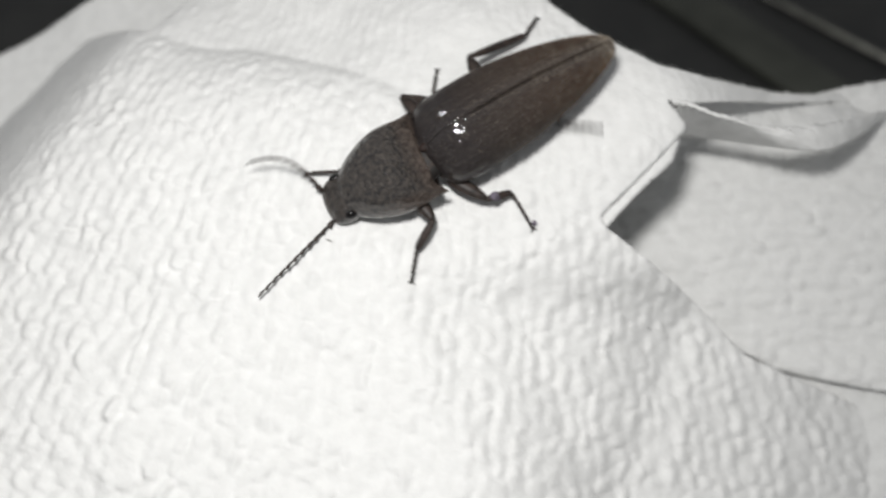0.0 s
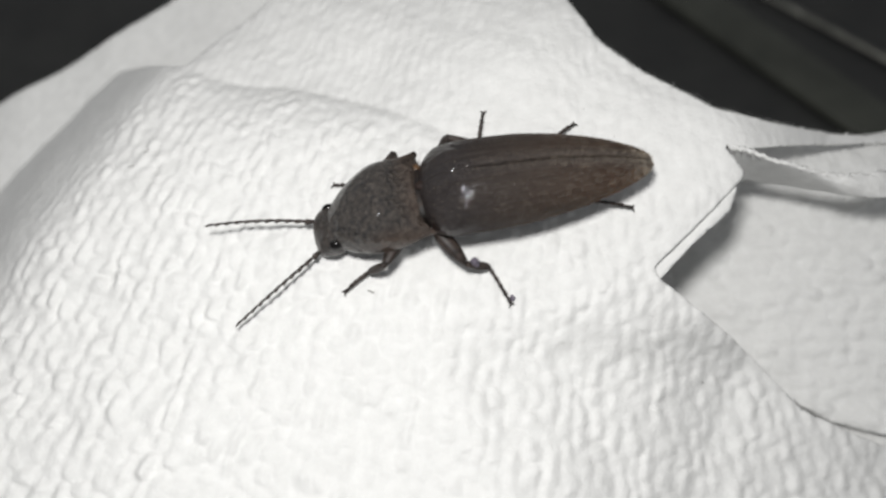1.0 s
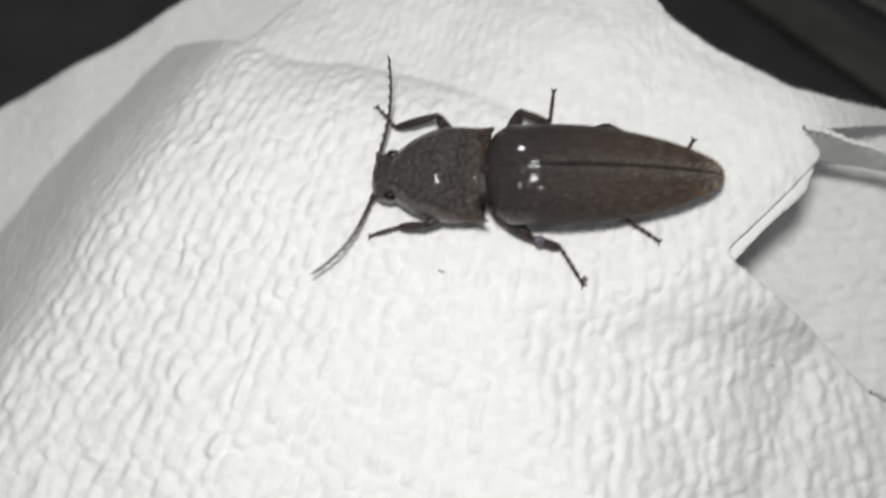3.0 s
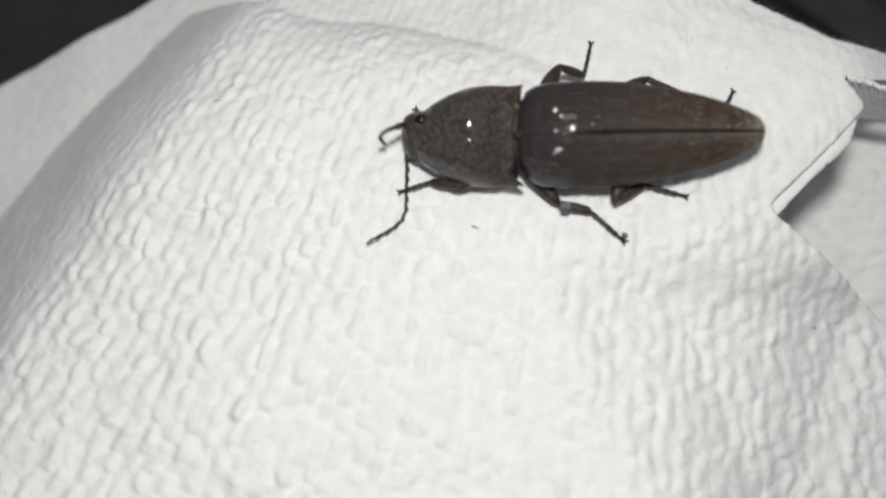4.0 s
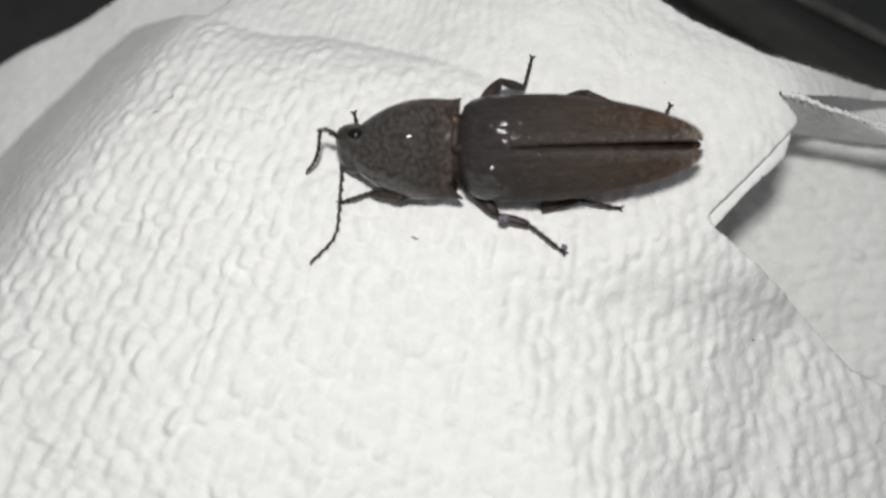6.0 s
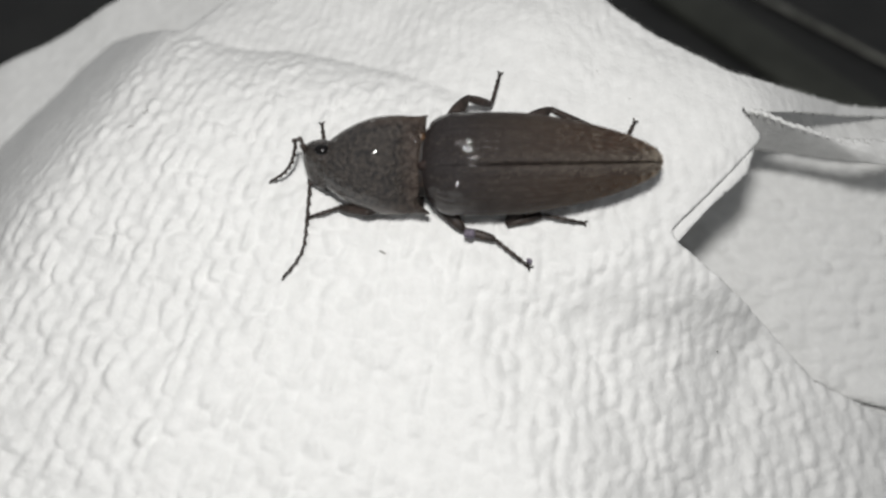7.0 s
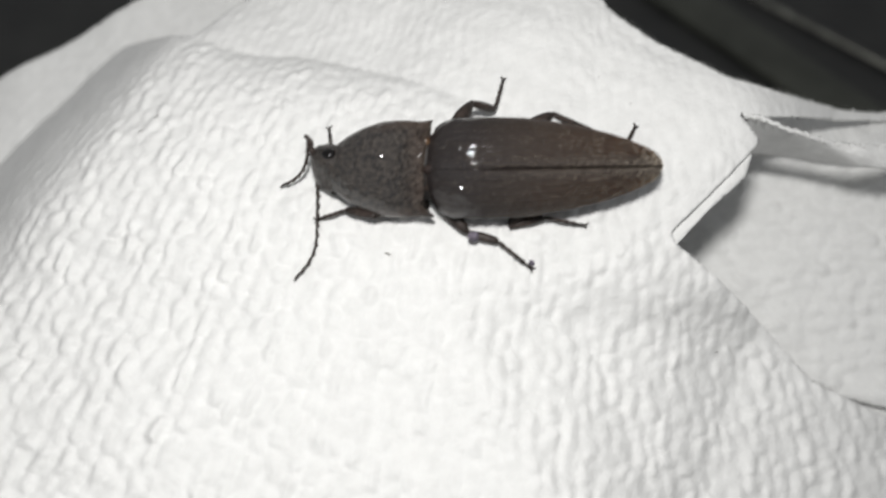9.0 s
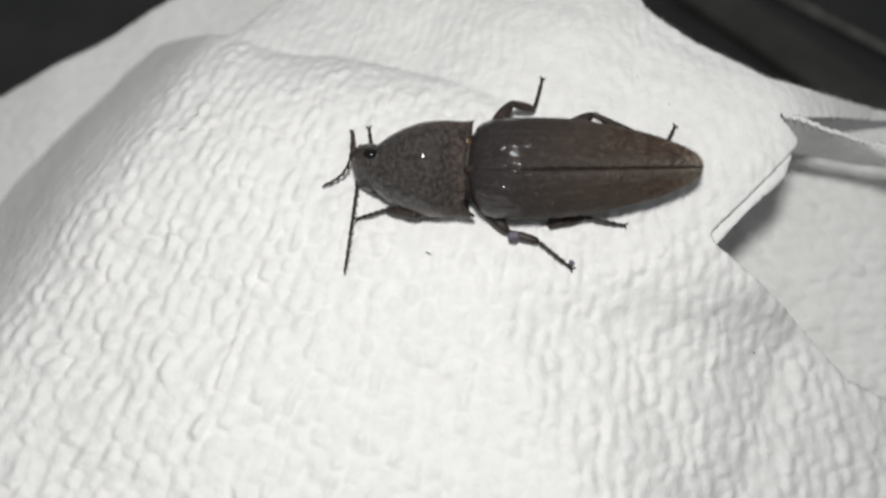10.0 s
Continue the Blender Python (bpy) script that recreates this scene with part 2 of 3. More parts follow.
def sheet(name, outline, height, cell, parent, thick=0.16, label="", frayed=0.0):
    """A sheet of tissue over an outline in the towel's frame, with its heights from a function."""
    line = np.array(outline)
    if frayed:
        k = np.arange(len(line))
        line = line + frayed * np.stack([np.sin(k * 2.1) + np.sin(k * 5.3), np.sin(k * 3.7 + 1) + np.sin(k * 1.3)], 1) * 0.5
    lo, hi = line.min(0) - cell, line.max(0) + cell
    xs, ys = np.arange(lo[0], hi[0], cell), np.arange(lo[1], hi[1], cell)
    X, Y = np.meshgrid(xs, ys)
    sd, nx, ny = inside_distance(X.ravel(), Y.ravel(), line)
    x, y = X.ravel().copy(), Y.ravel().copy()
    near = np.abs(sd) < 0.55 * cell
    out = sd < 0
    snap = near | (out & (sd > -1.5 * cell))
    x[snap], y[snap] = nx[snap], ny[snap]
    keep = sd > -0.75 * cell
    rows, cols = X.shape
    idx = np.arange(rows * cols).reshape(rows, cols)
    q = np.stack([idx[:-1, :-1], idx[:-1, 1:], idx[1:, 1:], idx[1:, :-1]], -1).reshape(-1, 4)
    q = q[keep[q].all(1)]
    used = np.unique(q)
    remap = np.full(rows * cols, -1)
    remap[used] = np.arange(len(used))
    q = remap[q]
    x, y = x[used], y[used]
    h = height(x, y)
    m = np.array(SLOPE)
    pts = (np.stack([x, y, h], 1) * MM) @ m[:3, :3].T + m[:3, 3]
    me = smooth_mesh(name, pts.tolist(), q.tolist(), PAPER)
    ob = part(name, me, parent, label)
    s = ob.modifiers.new("thickness", "SOLIDIFY")
    s.thickness, s.offset = thick * MM, -1.0
    return ob


# ---- the towel ----
FOLD = spline([(-19.94, 18.27), (-17.92, 17.78), (-15.35, 16.59), (-12.25, 15.94), (-9.61, 15.68), (-6.96, 14.98), (-4.37, 14.2), (-1.82, 13.36), (0.65, 12.04), (2.63, 10.95), (8.0, 6.5)])


def lie(x, y):
    """Height of the top sheet without its small bumps."""
    x, y = np.asarray(x, float), np.asarray(y, float)
    h = 2.2 - np.where(x < 2, 0.0, 0.0040) * (x - 2) ** 2 - 0.013 * np.maximum(y - 2, 0) ** 2
    h = h + 2.2 * np.exp(-((x - 24) ** 2 + (y - 8) ** 2) / 50)
    h = h + 0.15 * softplus(-y - 3, 1.5)
    p = softplus((x - 16) * 0.914 - (y - 1) * 0.406, 1.0)
    q = np.minimum(p, 10)
    c = (x - 3.3) * 0.927 + (y + 5) * 0.379
    h = h - (0.36 * np.minimum(softplus(c, 0.6), 7) + 0.22 * bell((c - 1.6) / 1.1)) / (1 + np.exp((y + 4.2) / 0.9))
    h = h - 0.14 * q - 0.02 * q * q - 0.15 * (p - q)
    h = h - 0.16 * softplus(-(x + 5.8) * 0.806 + (y + 0.5) * 0.593, 0.6)
    h = h - 1.0 * softplus(-(x + 25.8) * 0.87 + (y - 5.0) * 0.49, 1.5)
    # the soft valley behind the beetle
    edge = np.interp(x, FOLD[:, 0], FOLD[:, 1], left=17.4, right=6.0)
    fade = np.clip((9.0 - x) / 12.0, 0, 1) * np.clip((x + 20) / 7.0, 0, 1)
    d = y - edge
    h = h - fade * 2.4 * np.where(d < 0, np.exp(np.minimum(d, 0) / 2.4), np.exp(-(np.maximum(d, 0) / 8.0) ** 2))
    h = h + 0.18 * wobble(x, y, 21.0, 0.4) + 0.13 * wobble(x, y, 10.0, 1.4) + 0.05 * wobble(x, y, 4.3, 2.2)
    return h


def top_height(x, y):
    steep = 1 / (1 + np.exp((-(x + 26.4) * 0.87 + (y - 5.0) * 0.49) / 0.7))
    # pressed flatter behind the fold and round the cut corner
    behind = 1 / (1 + np.exp(-(y - np.interp(x, FOLD[:, 0], FOLD[:, 1], left=17.4, right=6.0)) / 0.4))
    corner = np.maximum(np.exp(-((x - 21) ** 2 + (y - 7) ** 2) / 60), 1.5 / (1 + np.exp(-(x - 22) / 1.0)) / (1 + np.exp(-(y - 8) / 0.5)))
    left = 1 / (1 + np.exp((x + 7) / 2.0)) / (1 + np.exp((y - 7) / 2.0)) + 0.3 / (1 + np.exp(-(x - 9) / 2.0))
    flat = (1.04 + 0.45 * left) * (1 - 0.5 * behind) * (1 - 0.5 * corner) * (0.25 + 0.75 * steep)
    return lie(x, y) + 0.32 * flat * emboss(x, y, None) - 0.14


towel = tagged(new("paper_towel"), "crumpled white embossed paper towel folded in layers on a black worktop", "paper towel")
towel.location = on_towel(0, 0, -20)
towel_inverse = Matrix.Translation(-towel.location)


def towel_sheet(name, outline, height, cell, **more):
    ob = sheet(name, outline, height, cell, towel, **more)
    ob.matrix_parent_inverse = towel_inverse
    return ob


TOP_LINE = np.vstack([
    spline([(-75.31, -3.28), (-68.41, 9.25), (-61.8, 14.24), (-55.65, 17.63), (-48.51, 20.43), (-42.49, 21.86), (-37.16, 22.35), (-32.85, 22.42), (-23.23, 19.59), (-19.98, 18.42), (-18.93, 18.15), (-17.96, 17.97)]),
    spline([(-17.96, 17.97), (-17.06, 19.06), (-16.3, 20.0), (-15.09, 21.23), (-12.42, 23.55), (-9.92, 26.55)]),
    spline([(9.5, 27), (13.5, 19.0), (15.1, 17.1), (17.2, 15.3), (20.0, 13.5), (21.6, 12.4), (23.1, 12.05), (25.5, 11.7), (28.0, 11.7), (31.0, 11.9), (34.0, 12.1), (38.5, 12.6), (46, 13.8)]),
    spline([(46, 12.7), (38.2, 11.85), (34.0, 11.35), (29.8, 10.6), (25.1, 9.55), (23.4, 9.35), (21.9, 9.55)]),
    spline([(21.9, 9.55), (22.4, 8.8), (23.05, 7.95), (23.3, 7.5), (23.05, 7.05), (22.2, 6.2), (19.7, 3.7), (17.2, 1.3), (17.05, 0.9), (17.3, 0.25)]),
    spline([(17.3, 0.25), (18.3, -0.4), (20.7, -2.1), (24.9, -4.9), (27.7, -7.45), (29.5, -9.0), (33.3, -10.6), (40.1, -13.5), (50, -19)]),
    spline([(50, -27), (0, -28), (-58, -27)], 4),
])
towel_sheet("top_sheet", TOP_LINE, top_height, 0.16)

# the second ply that shows under the cut corner
UNDER_LINE = np.vstack([
    spline([(13, 8), (20.0, 9.0), (22.0, 8.6)], 6),
    spline([(22.0, 8.6), (22.6, 7.4), (22.78, 6.6), (22.5, 5.6), (22.1, 4.75), (21.05, 3.85), (19.5, 2.5), (17.7, 0.6), (17.1, 0.0), (16.4, -0.4)]),
    spline([(12, -1.0), (12, 4)], 4),
])


def ply_height(x, y):
    inside = np.clip((-0.75 * (x - 17.5) + 0.66 * (y - 0.4)) / 1.5, 0, 1) + np.clip((0.2 - y) / 0.8, 0, 1)
    return lie(x, y) - 0.35 - 0.45 * inside + 0.12 * emboss(x, y, 30)


towel_sheet("under_ply", UNDER_LINE, ply_height, 0.22)


def low_height(x, y):
    h = -10.8 + 0.4 * wobble(x, y, 26.0, 2.0) + 0.12 * (x - 25) + 0.10 * wobble(x, y, 5.0, 1.0)
    h = h + 0.5 * bell((y + 9.3 + 0.21 * (x - 32.8) + 0.3 * wobble(x, y, 8, 1)) / 0.7)
    return h + 0.42 * emboss(x, y, 4, 1.1, 1.9)


LOW_LINE = np.vstack([
    spline([(6, -6), (8, 6), (14, 11), (30, 12), (45, 14), (64, 16), (68, 2), (68, -17.4)], 8),
    spline([(68, -17.4), (52, -13.9), (42.3, -12.05), (37.5, -11.2), (33.3, -10.2), (31, -9.3), (29.1, -8.1), (24, -5.5), (6, -6)], 14),
])[:-1]
towel_sheet("lower_sheet", LOW_LINE, low_height, 0.25)
BASE_LINE = spline([(8, 0), (30, -5), (66, -10), (66, -30), (62, -36), (30, -36), (12, -26), (8, 0)], 8)[:-1]
towel_sheet("bottom_sheet", BASE_LINE, lambda x, y: -11.7 + 0.12 * (x - 25) + 0.3 * wobble(x, y, 17.0, 0.5) + 0.2 * emboss(x, y, 20, 1.2, 1.9), 0.30)


def hanging(name, top, low, bulge, ragged):
    """A hanging piece of tissue between two lines in the towel's frame."""
    top, low = spline(top, 24), spline(low, 24)
    verts, faces, n, k = [], [], len(top), 16
    for i in range(n):
        for j in range(k):
            t = j / (k - 1)
            p = top[i] * (1 - t) + low[i] * t
            torn = ragged * (math.sin(i * 1.7) + 0.7 * math.sin(i * 0.61 + 2) + 0.6 * math.sin(i * 3.9 + 1)) * max(0, 1 - 4 * t)
            bump = 0.07 * float(wobble(p[0], p[1] + 1.5 * t, 2.2, 2.0)) + 0.04 * float(wobble(p[0], 3 * t, 0.9, 1.0))
            verts.append(on_towel(p[0], p[1] + torn, p[2] + bulge * math.sin(math.pi * t) + bump))
    for i in range(n - 1):
        for j in range(k - 1):
            a = i * k + j
            faces.append((a, a + 1, a + k + 1, a + k))
    ob = part(name, smooth_mesh(name, verts, faces, PAPER), towel)
    ob.matrix_parent_inverse = towel_inverse
    s = ob.modifiers.new("thickness", "SOLIDIFY")
    s.thickness, s.offset = 0.2 * MM, 0


# the flap that curls down behind the corner, and the paper inside the slit above it
hanging("curled_flap",
        [(22.3, 9.4, 1.2), (23.7, 9.2, 1.0), (25.3, 8.6, 0.6), (27.1, 8.3, 0.0), (29.1, 7.9, -0.6), (31.5, 7.8, -1.0), (35.5, 8.5, -2.5), (40.7, 10.3, -6.5)],
        [(24.0, 8.2, -4.8), (25.1, 8.2, -4.8), (27.6, 7.8, -4.4), (30.0, 7.1, -3.2), (31.7, 6.5, -1.9), (34.6, 6.4, -2.2), (38.0, 8.0, -4.5), (42.1, 10.8, -8.0)], 0.25, 0.09)
hanging("inner_fold",
        [(24.4, 11.4, -3.0), (26.6, 11.6, -5.0), (29.3, 12.3, -7.0), (31.6, 12.7, -8.5), (34.8, 12.3, -9.0), (37.8, 12.1, -9.0), (43.7, 13.0, -12.0)],
        [(24.5, 9.1, -3.5), (26.8, 9.3, -5.0), (28.8, 9.1, -6.0), (31.0, 8.7, -6.5), (33.7, 8.5, -6.5), (36.8, 8.9, -6.5), (42.5, 10.8, -9.5)], 0.1, 0.0)


def rim_height(x, y):
    d = -(x + 37) * 0.46 + (y - 18) * 0.888
    return -16.5 + 0.15 * (x + 34) - 0.10 * np.maximum(d, 0) ** 2 + 0.2 * wobble(x, y, 11.0, 0.3) + 0.12 * emboss(x, y, 50)


RIM_LINE = np.vstack([
    spline([(-65.3, 2.8), (-52.2, 11.4), (-43.5, 15.8), (-39.5, 17.85), (-32.7, 21.1), (-26.1, 24.7), (-20.0, 28.2), (-9, 34.5)]),
    spline([(0, 30), (-5, 20), (-14, 15), (-23, 11), (-36, 5), (-56, -7)], 6),
])
towel_sheet("left_fold", RIM_LINE, rim_height, 0.28)

# ---- worktop behind the towel ----
def box_mesh(name, size, mat, bevel):
    bm = bmesh.new()
    bmesh.ops.create_cube(bm, size=1.0)
    for v in bm.verts:
        v.co = Vector((v.co.x * size[0], v.co.y * size[1], v.co.z * size[2]))
    bmesh.ops.bevel(bm, geom=bm.edges[:], offset=bevel, segments=3, affect="EDGES", profile=0.5)
    me = bpy.data.meshes.new(name)
    bm.to_mesh(me)
    bm.free()
    me.materials.append(mat)
    me.shade_smooth()
    return me


worktop = tagged(new("worktop", box_mesh("worktop", (1.4, 1.0, 0.03), TABLE, 0.003)), "glossy black worktop under the paper towel", "worktop", kind="structure")
worktop.location = (0, 0.1, -0.0155)

rail = tagged(new("flat_bar", box_mesh("flat_bar", (0.36, 0.0062, 0.0012), RAIL, 0.0004)), "olive black flat bar lying across the black worktop", "bar")
rail.matrix_world = pose(0.0442, 0.0468, 0.0002, 0, 0, -49)
strip = tagged(new("metal_strip", box_mesh("metal_strip", (0.34, 0.0008, 0.0008), TRIM, 0.0004)), "thin dull steel strip set on the black worktop", "metal strip")
strip.matrix_world = pose(0.0548, 0.0492, 0.0001, 0, 0, -42)


# ---- beetle ----
# origin between pronotum and wing cases at the ground; x forward, y to its left, z up; millimetres
def soft_profile(keys, s):
    line = spline(keys, 16)
    return np.interp(s, line[:, 0], line[:, 1])


def grid_mesh(name, P, mat, closed=False, caps=False):
    """A mesh from rows of points P[i][j] in millimetres."""
    n, k = len(P), len(P[0])
    verts = [Vector(p) * MM for row in P for p in row]
    faces = []
    for i in range(n - 1):
        for j in range(k if closed else k - 1):
            a, b = i * k + j, i * k + (j + 1) % k
            faces.append((a, b, b + k, a + k))
    if caps:
        for i, flip in ((0, False), (n - 1, True)):
            ring = [i * k + j for j in range(k)]
            faces.append(tuple(reversed(ring)) if not flip else tuple(ring))
    return smooth_mesh(name, verts, faces, mat)


WIDTH = [(0, 1.7), (0.02, 2.25), (0.05, 2.80), (0.09, 3.18), (0.14, 3.33), (0.30, 3.35), (0.45, 3.22), (0.60, 2.84), (0.75, 2.30), (0.86, 1.74), (0.94, 1.18), (0.98, 0.76), (1.0, 0.30)]
TOP = [(0, 2.9), (0.03, 3.45), (0.08, 4.05), (0.14, 4.45), (0.22, 4.62), (0.40, 4.58), (0.6, 4.3), (0.8, 3.55), (0.93, 2.75), (1.0, 2.2)]
CASE_LENGTH = 15.35


def elytron_mesh(side):
    P = []
    for s in np.concatenate([np.linspace(0, 0.1, 16), np.linspace(0.115, 0.9, 70), np.linspace(0.91, 1.0, 18)]):
        w, top, low = soft_profile(WIDTH, s), soft_profile(TOP, s), 1.75 + 0.30 * s
        row = []
        for t in np.linspace(0, 1, 74):
            a = t * 1.62
            y = w * math.sin(a) * (1 - 0.02 * t)
            z = low + (top - low) * (max(math.cos(a), 0.0) ** 0.85 if a < 1.55 else -0.1 * (a - 1.55))
            stria = bell((((t * 9.5) % 1.0) - 0.5) / 0.16) * (1 if 0.03 < t < 0.93 else 0) * min(1, s / 0.05, (1.02 - s) / 0.12)
            hump = 0.26 * bell((s - 0.142) / 0.028) * bell((t - 0.28) / 0.085) + 0.12 * bell((s - 0.08) / 0.03) * bell((t - 0.75) / 0.10)
            seam = -0.24 * bell(t / 0.022) * min(1, max(0, s - 0.22) / 0.12) + 0.03 * bell((t - 0.05) / 0.03)
            z += hump + seam - 0.030 * stria
            row.append((-CASE_LENGTH * s - 0.15 * t * (1 - s), side * (0.012 + y), z))
        P.append(row if side > 0 else row[::-1])
    return grid_mesh("elytron", P, ELYTRON)


def shield_mesh():
    P = []
    for s in np.linspace(0, 1, 56):
        w = soft_profile([(0, 3.16), (0.10, 3.10), (0.25, 3.18), (0.45, 3.12), (0.65, 2.78), (0.82, 2.30), (0.93, 1.86), (1.0, 1.55)], s)
        top = soft_profile([(0, 3.15), (0.08, 3.45), (0.16, 3.66), (0.27, 4.24), (0.36, 4.56), (0.42, 4.63), (0.50, 4.54), (0.65, 4.26), (0.8, 3.86), (1.0, 3.15)], s)
        low = 1.25 + 0.2 * s
        row = []
        for j in range(72):
            a = 2 * math.pi * j / 72
            c, sn = math.cos(a), math.sin(a)
            y = w * math.copysign(abs(sn) ** 0.93, sn)
            mid = 2.0
            z = mid + ((top - mid) * abs(c) ** 0.9 if c > 0 else -(mid - low) * abs(c) ** 0.8)
            # pointed hind angles reach back beside the wing cases
            back = -0.42 * bell((abs(sn) - 1) / 0.10) * max(0, 1 - s / 0.25) ** 1.5
            # the hind edge is cut in beside them
            back += 0.45 * bell((abs(y) - 2.35) / 0.36) * max(0, 1 - s / 0.16) ** 1.5
            dent = -0.30 * bell((s - 0.10) / 0.07) * bell((abs(y) - 1.2) / 0.7) * (c > 0)
            dent -= 0.10 * bell((s - 0.17) / 0.05) * bell((abs(y) - 2.5) / 0.5) * (c > 0)
            furrow = -0.08 * bell(y / 0.22) * (c > 0) * (1 - s)
            row.append((-0.06 + 6.23 * s + back, y, z + dent + furrow))
        P.append(row)
    return grid_mesh("pronotum", P, SHIELD, closed=True, caps=True)


def head_mesh():
    P = []
    for s in np.linspace(0, 1, 26):
        w = soft_profile([(0, 1.60), (0.3, 1.76), (0.6, 1.68), (0.85, 1.50), (0.95, 1.28), (1.0, 0.98)], s)
        top = soft_profile([(0, 3.05), (0.35, 3.05), (0.7, 2.80), (0.9, 2.40), (1, 1.90)], s)
        low = soft_profile([(0, 1.1), (0.5, 0.95), (1, 1.15)], s)
        row = []
        for j in range(44):
            a = 2 * math.pi * j / 44
            c, sn = math.cos(a), math.sin(a)
            y = w * math.copysign(abs(sn) ** 0.75, sn)
            mid = (top + low) / 2
            z = mid + math.copysign(abs(c) ** 0.75, c) * (top - low) / 2
            dent = -0.18 * bell(y / 0.7) * bell((s - 0.62) / 0.22) * (c > 0)
            row.append((5.75 + 2.15 * s - 0.25 * (y / 1.6) ** 2 * s, y, z + dent))
        P.append(row)
    return grid_mesh("head", P, HEAD, closed=True, caps=True)


def ball(name, centre, r, mat, squash=(1, 1, 1)):
    bm = bmesh.new()
    bmesh.ops.create_uvsphere(bm, u_segments=24, v_segments=14, radius=r * MM)
    for v in bm.verts:
        v.co = Vector((v.co.x * squash[0], v.co.y * squash[1], v.co.z * squash[2])) + Vector(centre) * MM
    me = bpy.data.meshes.new(name)
    bm.to_mesh(me)
    bm.free()
    me.materials.append(mat)
    me.shade_smooth()
    return me


def tube(name, line, radii, mat, sides=10, flat=1.0):
    """A limb along a line of points, with a radius for each; ends rounded."""
    pts = [Vector(p) for p in line]
    P = []
    for i, p in enumerate(pts):
        d = (pts[min(i + 1, len(pts) - 1)] - pts[max(i - 1, 0)]).normalized()
        side = d.cross(Vector((0, 0, 1)))
        side = side.normalized() if side.length > 1e-4 else Vector((0, 1, 0))
        up = side.cross(d)
        P.append([p + radii[i] * (math.cos(a) * side + flat * math.sin(a) * up) for a in [2 * math.pi * j / sides for j in range(sides)]])
    return grid_mesh(name, P, mat, closed=True, caps=True)


def belly_mesh():
    P = []
    for s in np.linspace(0, 1, 44):
        w = 0.97 * soft_profile(WIDTH, min(s, 0.99)) * min(1, (s + 0.04) / 0.08)
        top = soft_profile(TOP, s) - 0.28
        low = 0.70 + 1.0 * max(0, s - 0.55) / 0.45
        row = []
        for j in range(40):
            a = 2 * math.pi * j / 40
            c, sn = math.cos(a), math.sin(a)
            mid = 1.9
            ridge = 0.05 * math.cos(s * 60) * (0.3 < s)
            z = mid + ((max(top, mid + 0.05) - mid) * c if c > 0 else (mid - low) * c)
            row.append((-0.975 * CASE_LENGTH * s, w * sn, z + ridge * c))
        P.append(row)
    return grid_mesh("abdomen", P, BELLY, closed=True, caps=True)


beetle = tagged(new("click_beetle"), "dark brown click beetle with ribbed wing cases on a paper towel", "beetle")
elytra = {side: part("elytron", elytron_mesh(side), beetle, "ribbed dull brown wing case") for side in (1, -1)}
for ob in elytra.values():
    s = ob.modifiers.new("thickness", "SOLIDIFY")
    s.thickness, s.offset = 0.10 * MM, -1
abdomen = part("abdomen", belly_mesh(), beetle, "reddish brown segmented abdomen")
part("tail_tip", ball("tail_tip", (-15.05, 0, 1.7), 0.35, AMBER, (1.5, 0.9, 0.5)), abdomen, "orange brown tip of the abdomen")
pronotum = part("pronotum", shield_mesh(), beetle, "pitted dark grey shield with pointed hind corners")
head = part("head", head_mesh(), beetle, "rough brown head")
part("hinge_skin", tube("hinge_skin", [(-0.9, 0, 2.3), (-0.3, 0, 2.3), (0.2, 0, 2.25), (0.7, 0, 2.25), (1.2, 0, 2.25)], [1.7, 1.95, 2.05, 2.1, 2.0], HINGE, 30, 0.36), beetle, "amber skin of the joint")
part("joint_membrane", ball("joint_membrane", (-0.05, -1.75, 2.5), 0.45, AMBER, (0.75, 0.9, 0.6)), beetle, "amber membrane showing at the joint")
part("scutellum", ball("scutellum", (-0.45, 0, 3.22), 0.45, BELLY, (1.3, 0.75, 0.45)), beetle)
for side in (1, -1):
    part("eye", ball("eye", (6.25, side * 1.40, 2.44), 0.52, EYE, (1.0, 0.70, 0.92)), head, "round glossy black eye")
    part("mandible", tube("mandible", [(7.2, side * 0.55, 1.25), (7.65, side * 0.5, 1.0), (7.85, side * 0.2, 0.8)], [0.28, 0.2, 0.05], LEG), head)
    part("palp", tube("palp", [(7.1, side * 0.6, 1.15), (7.4, side * 0.8, 0.85), (7.55, side * 0.9, 0.55)], [0.12, 0.12, 0.16], LEG, 8), head)


FUZZ = material("golden_hairs", (0.20, 0.16, 0.11), 0.5, 0.5)
mottled(FUZZ, (0.07, 0.055, 0.04), (0.36, 0.30, 0.23), 3000.0)


def fuzz(owner, count, length, seed, bare=(99, 99)):
    """Short hairs that lie backwards on a shell; they thin out over the bare stretch."""
    rng = random.Random(seed)
    me = owner.data
    verts, faces = [], []
    polys = me.polygons
    for _ in range(count):
        f = polys[rng.randrange(len(polys))]
        if f.normal.z < -0.2 or f.center.x * 1000 > rng.uniform(*bare):
            continue
        p = f.center + f.normal * 0.00001
        n = f.normal
        d = (Vector((-1, rng.uniform(-0.5, 0.5), 0)) + n * rng.uniform(0.25, 0.9)).normalized()
        w = d.cross(n).normalized() * 0.000010
        k = len(verts)
        verts += [p - w, p + w, p + d * length * MM * rng.uniform(0.6, 1.3)]
        faces.append((k, k + 1, k + 2))
    ob = part("hairs", smooth_mesh("hairs", verts, faces, FUZZ), owner, "short golden hairs")
    tagged(ob, kind="stuff")


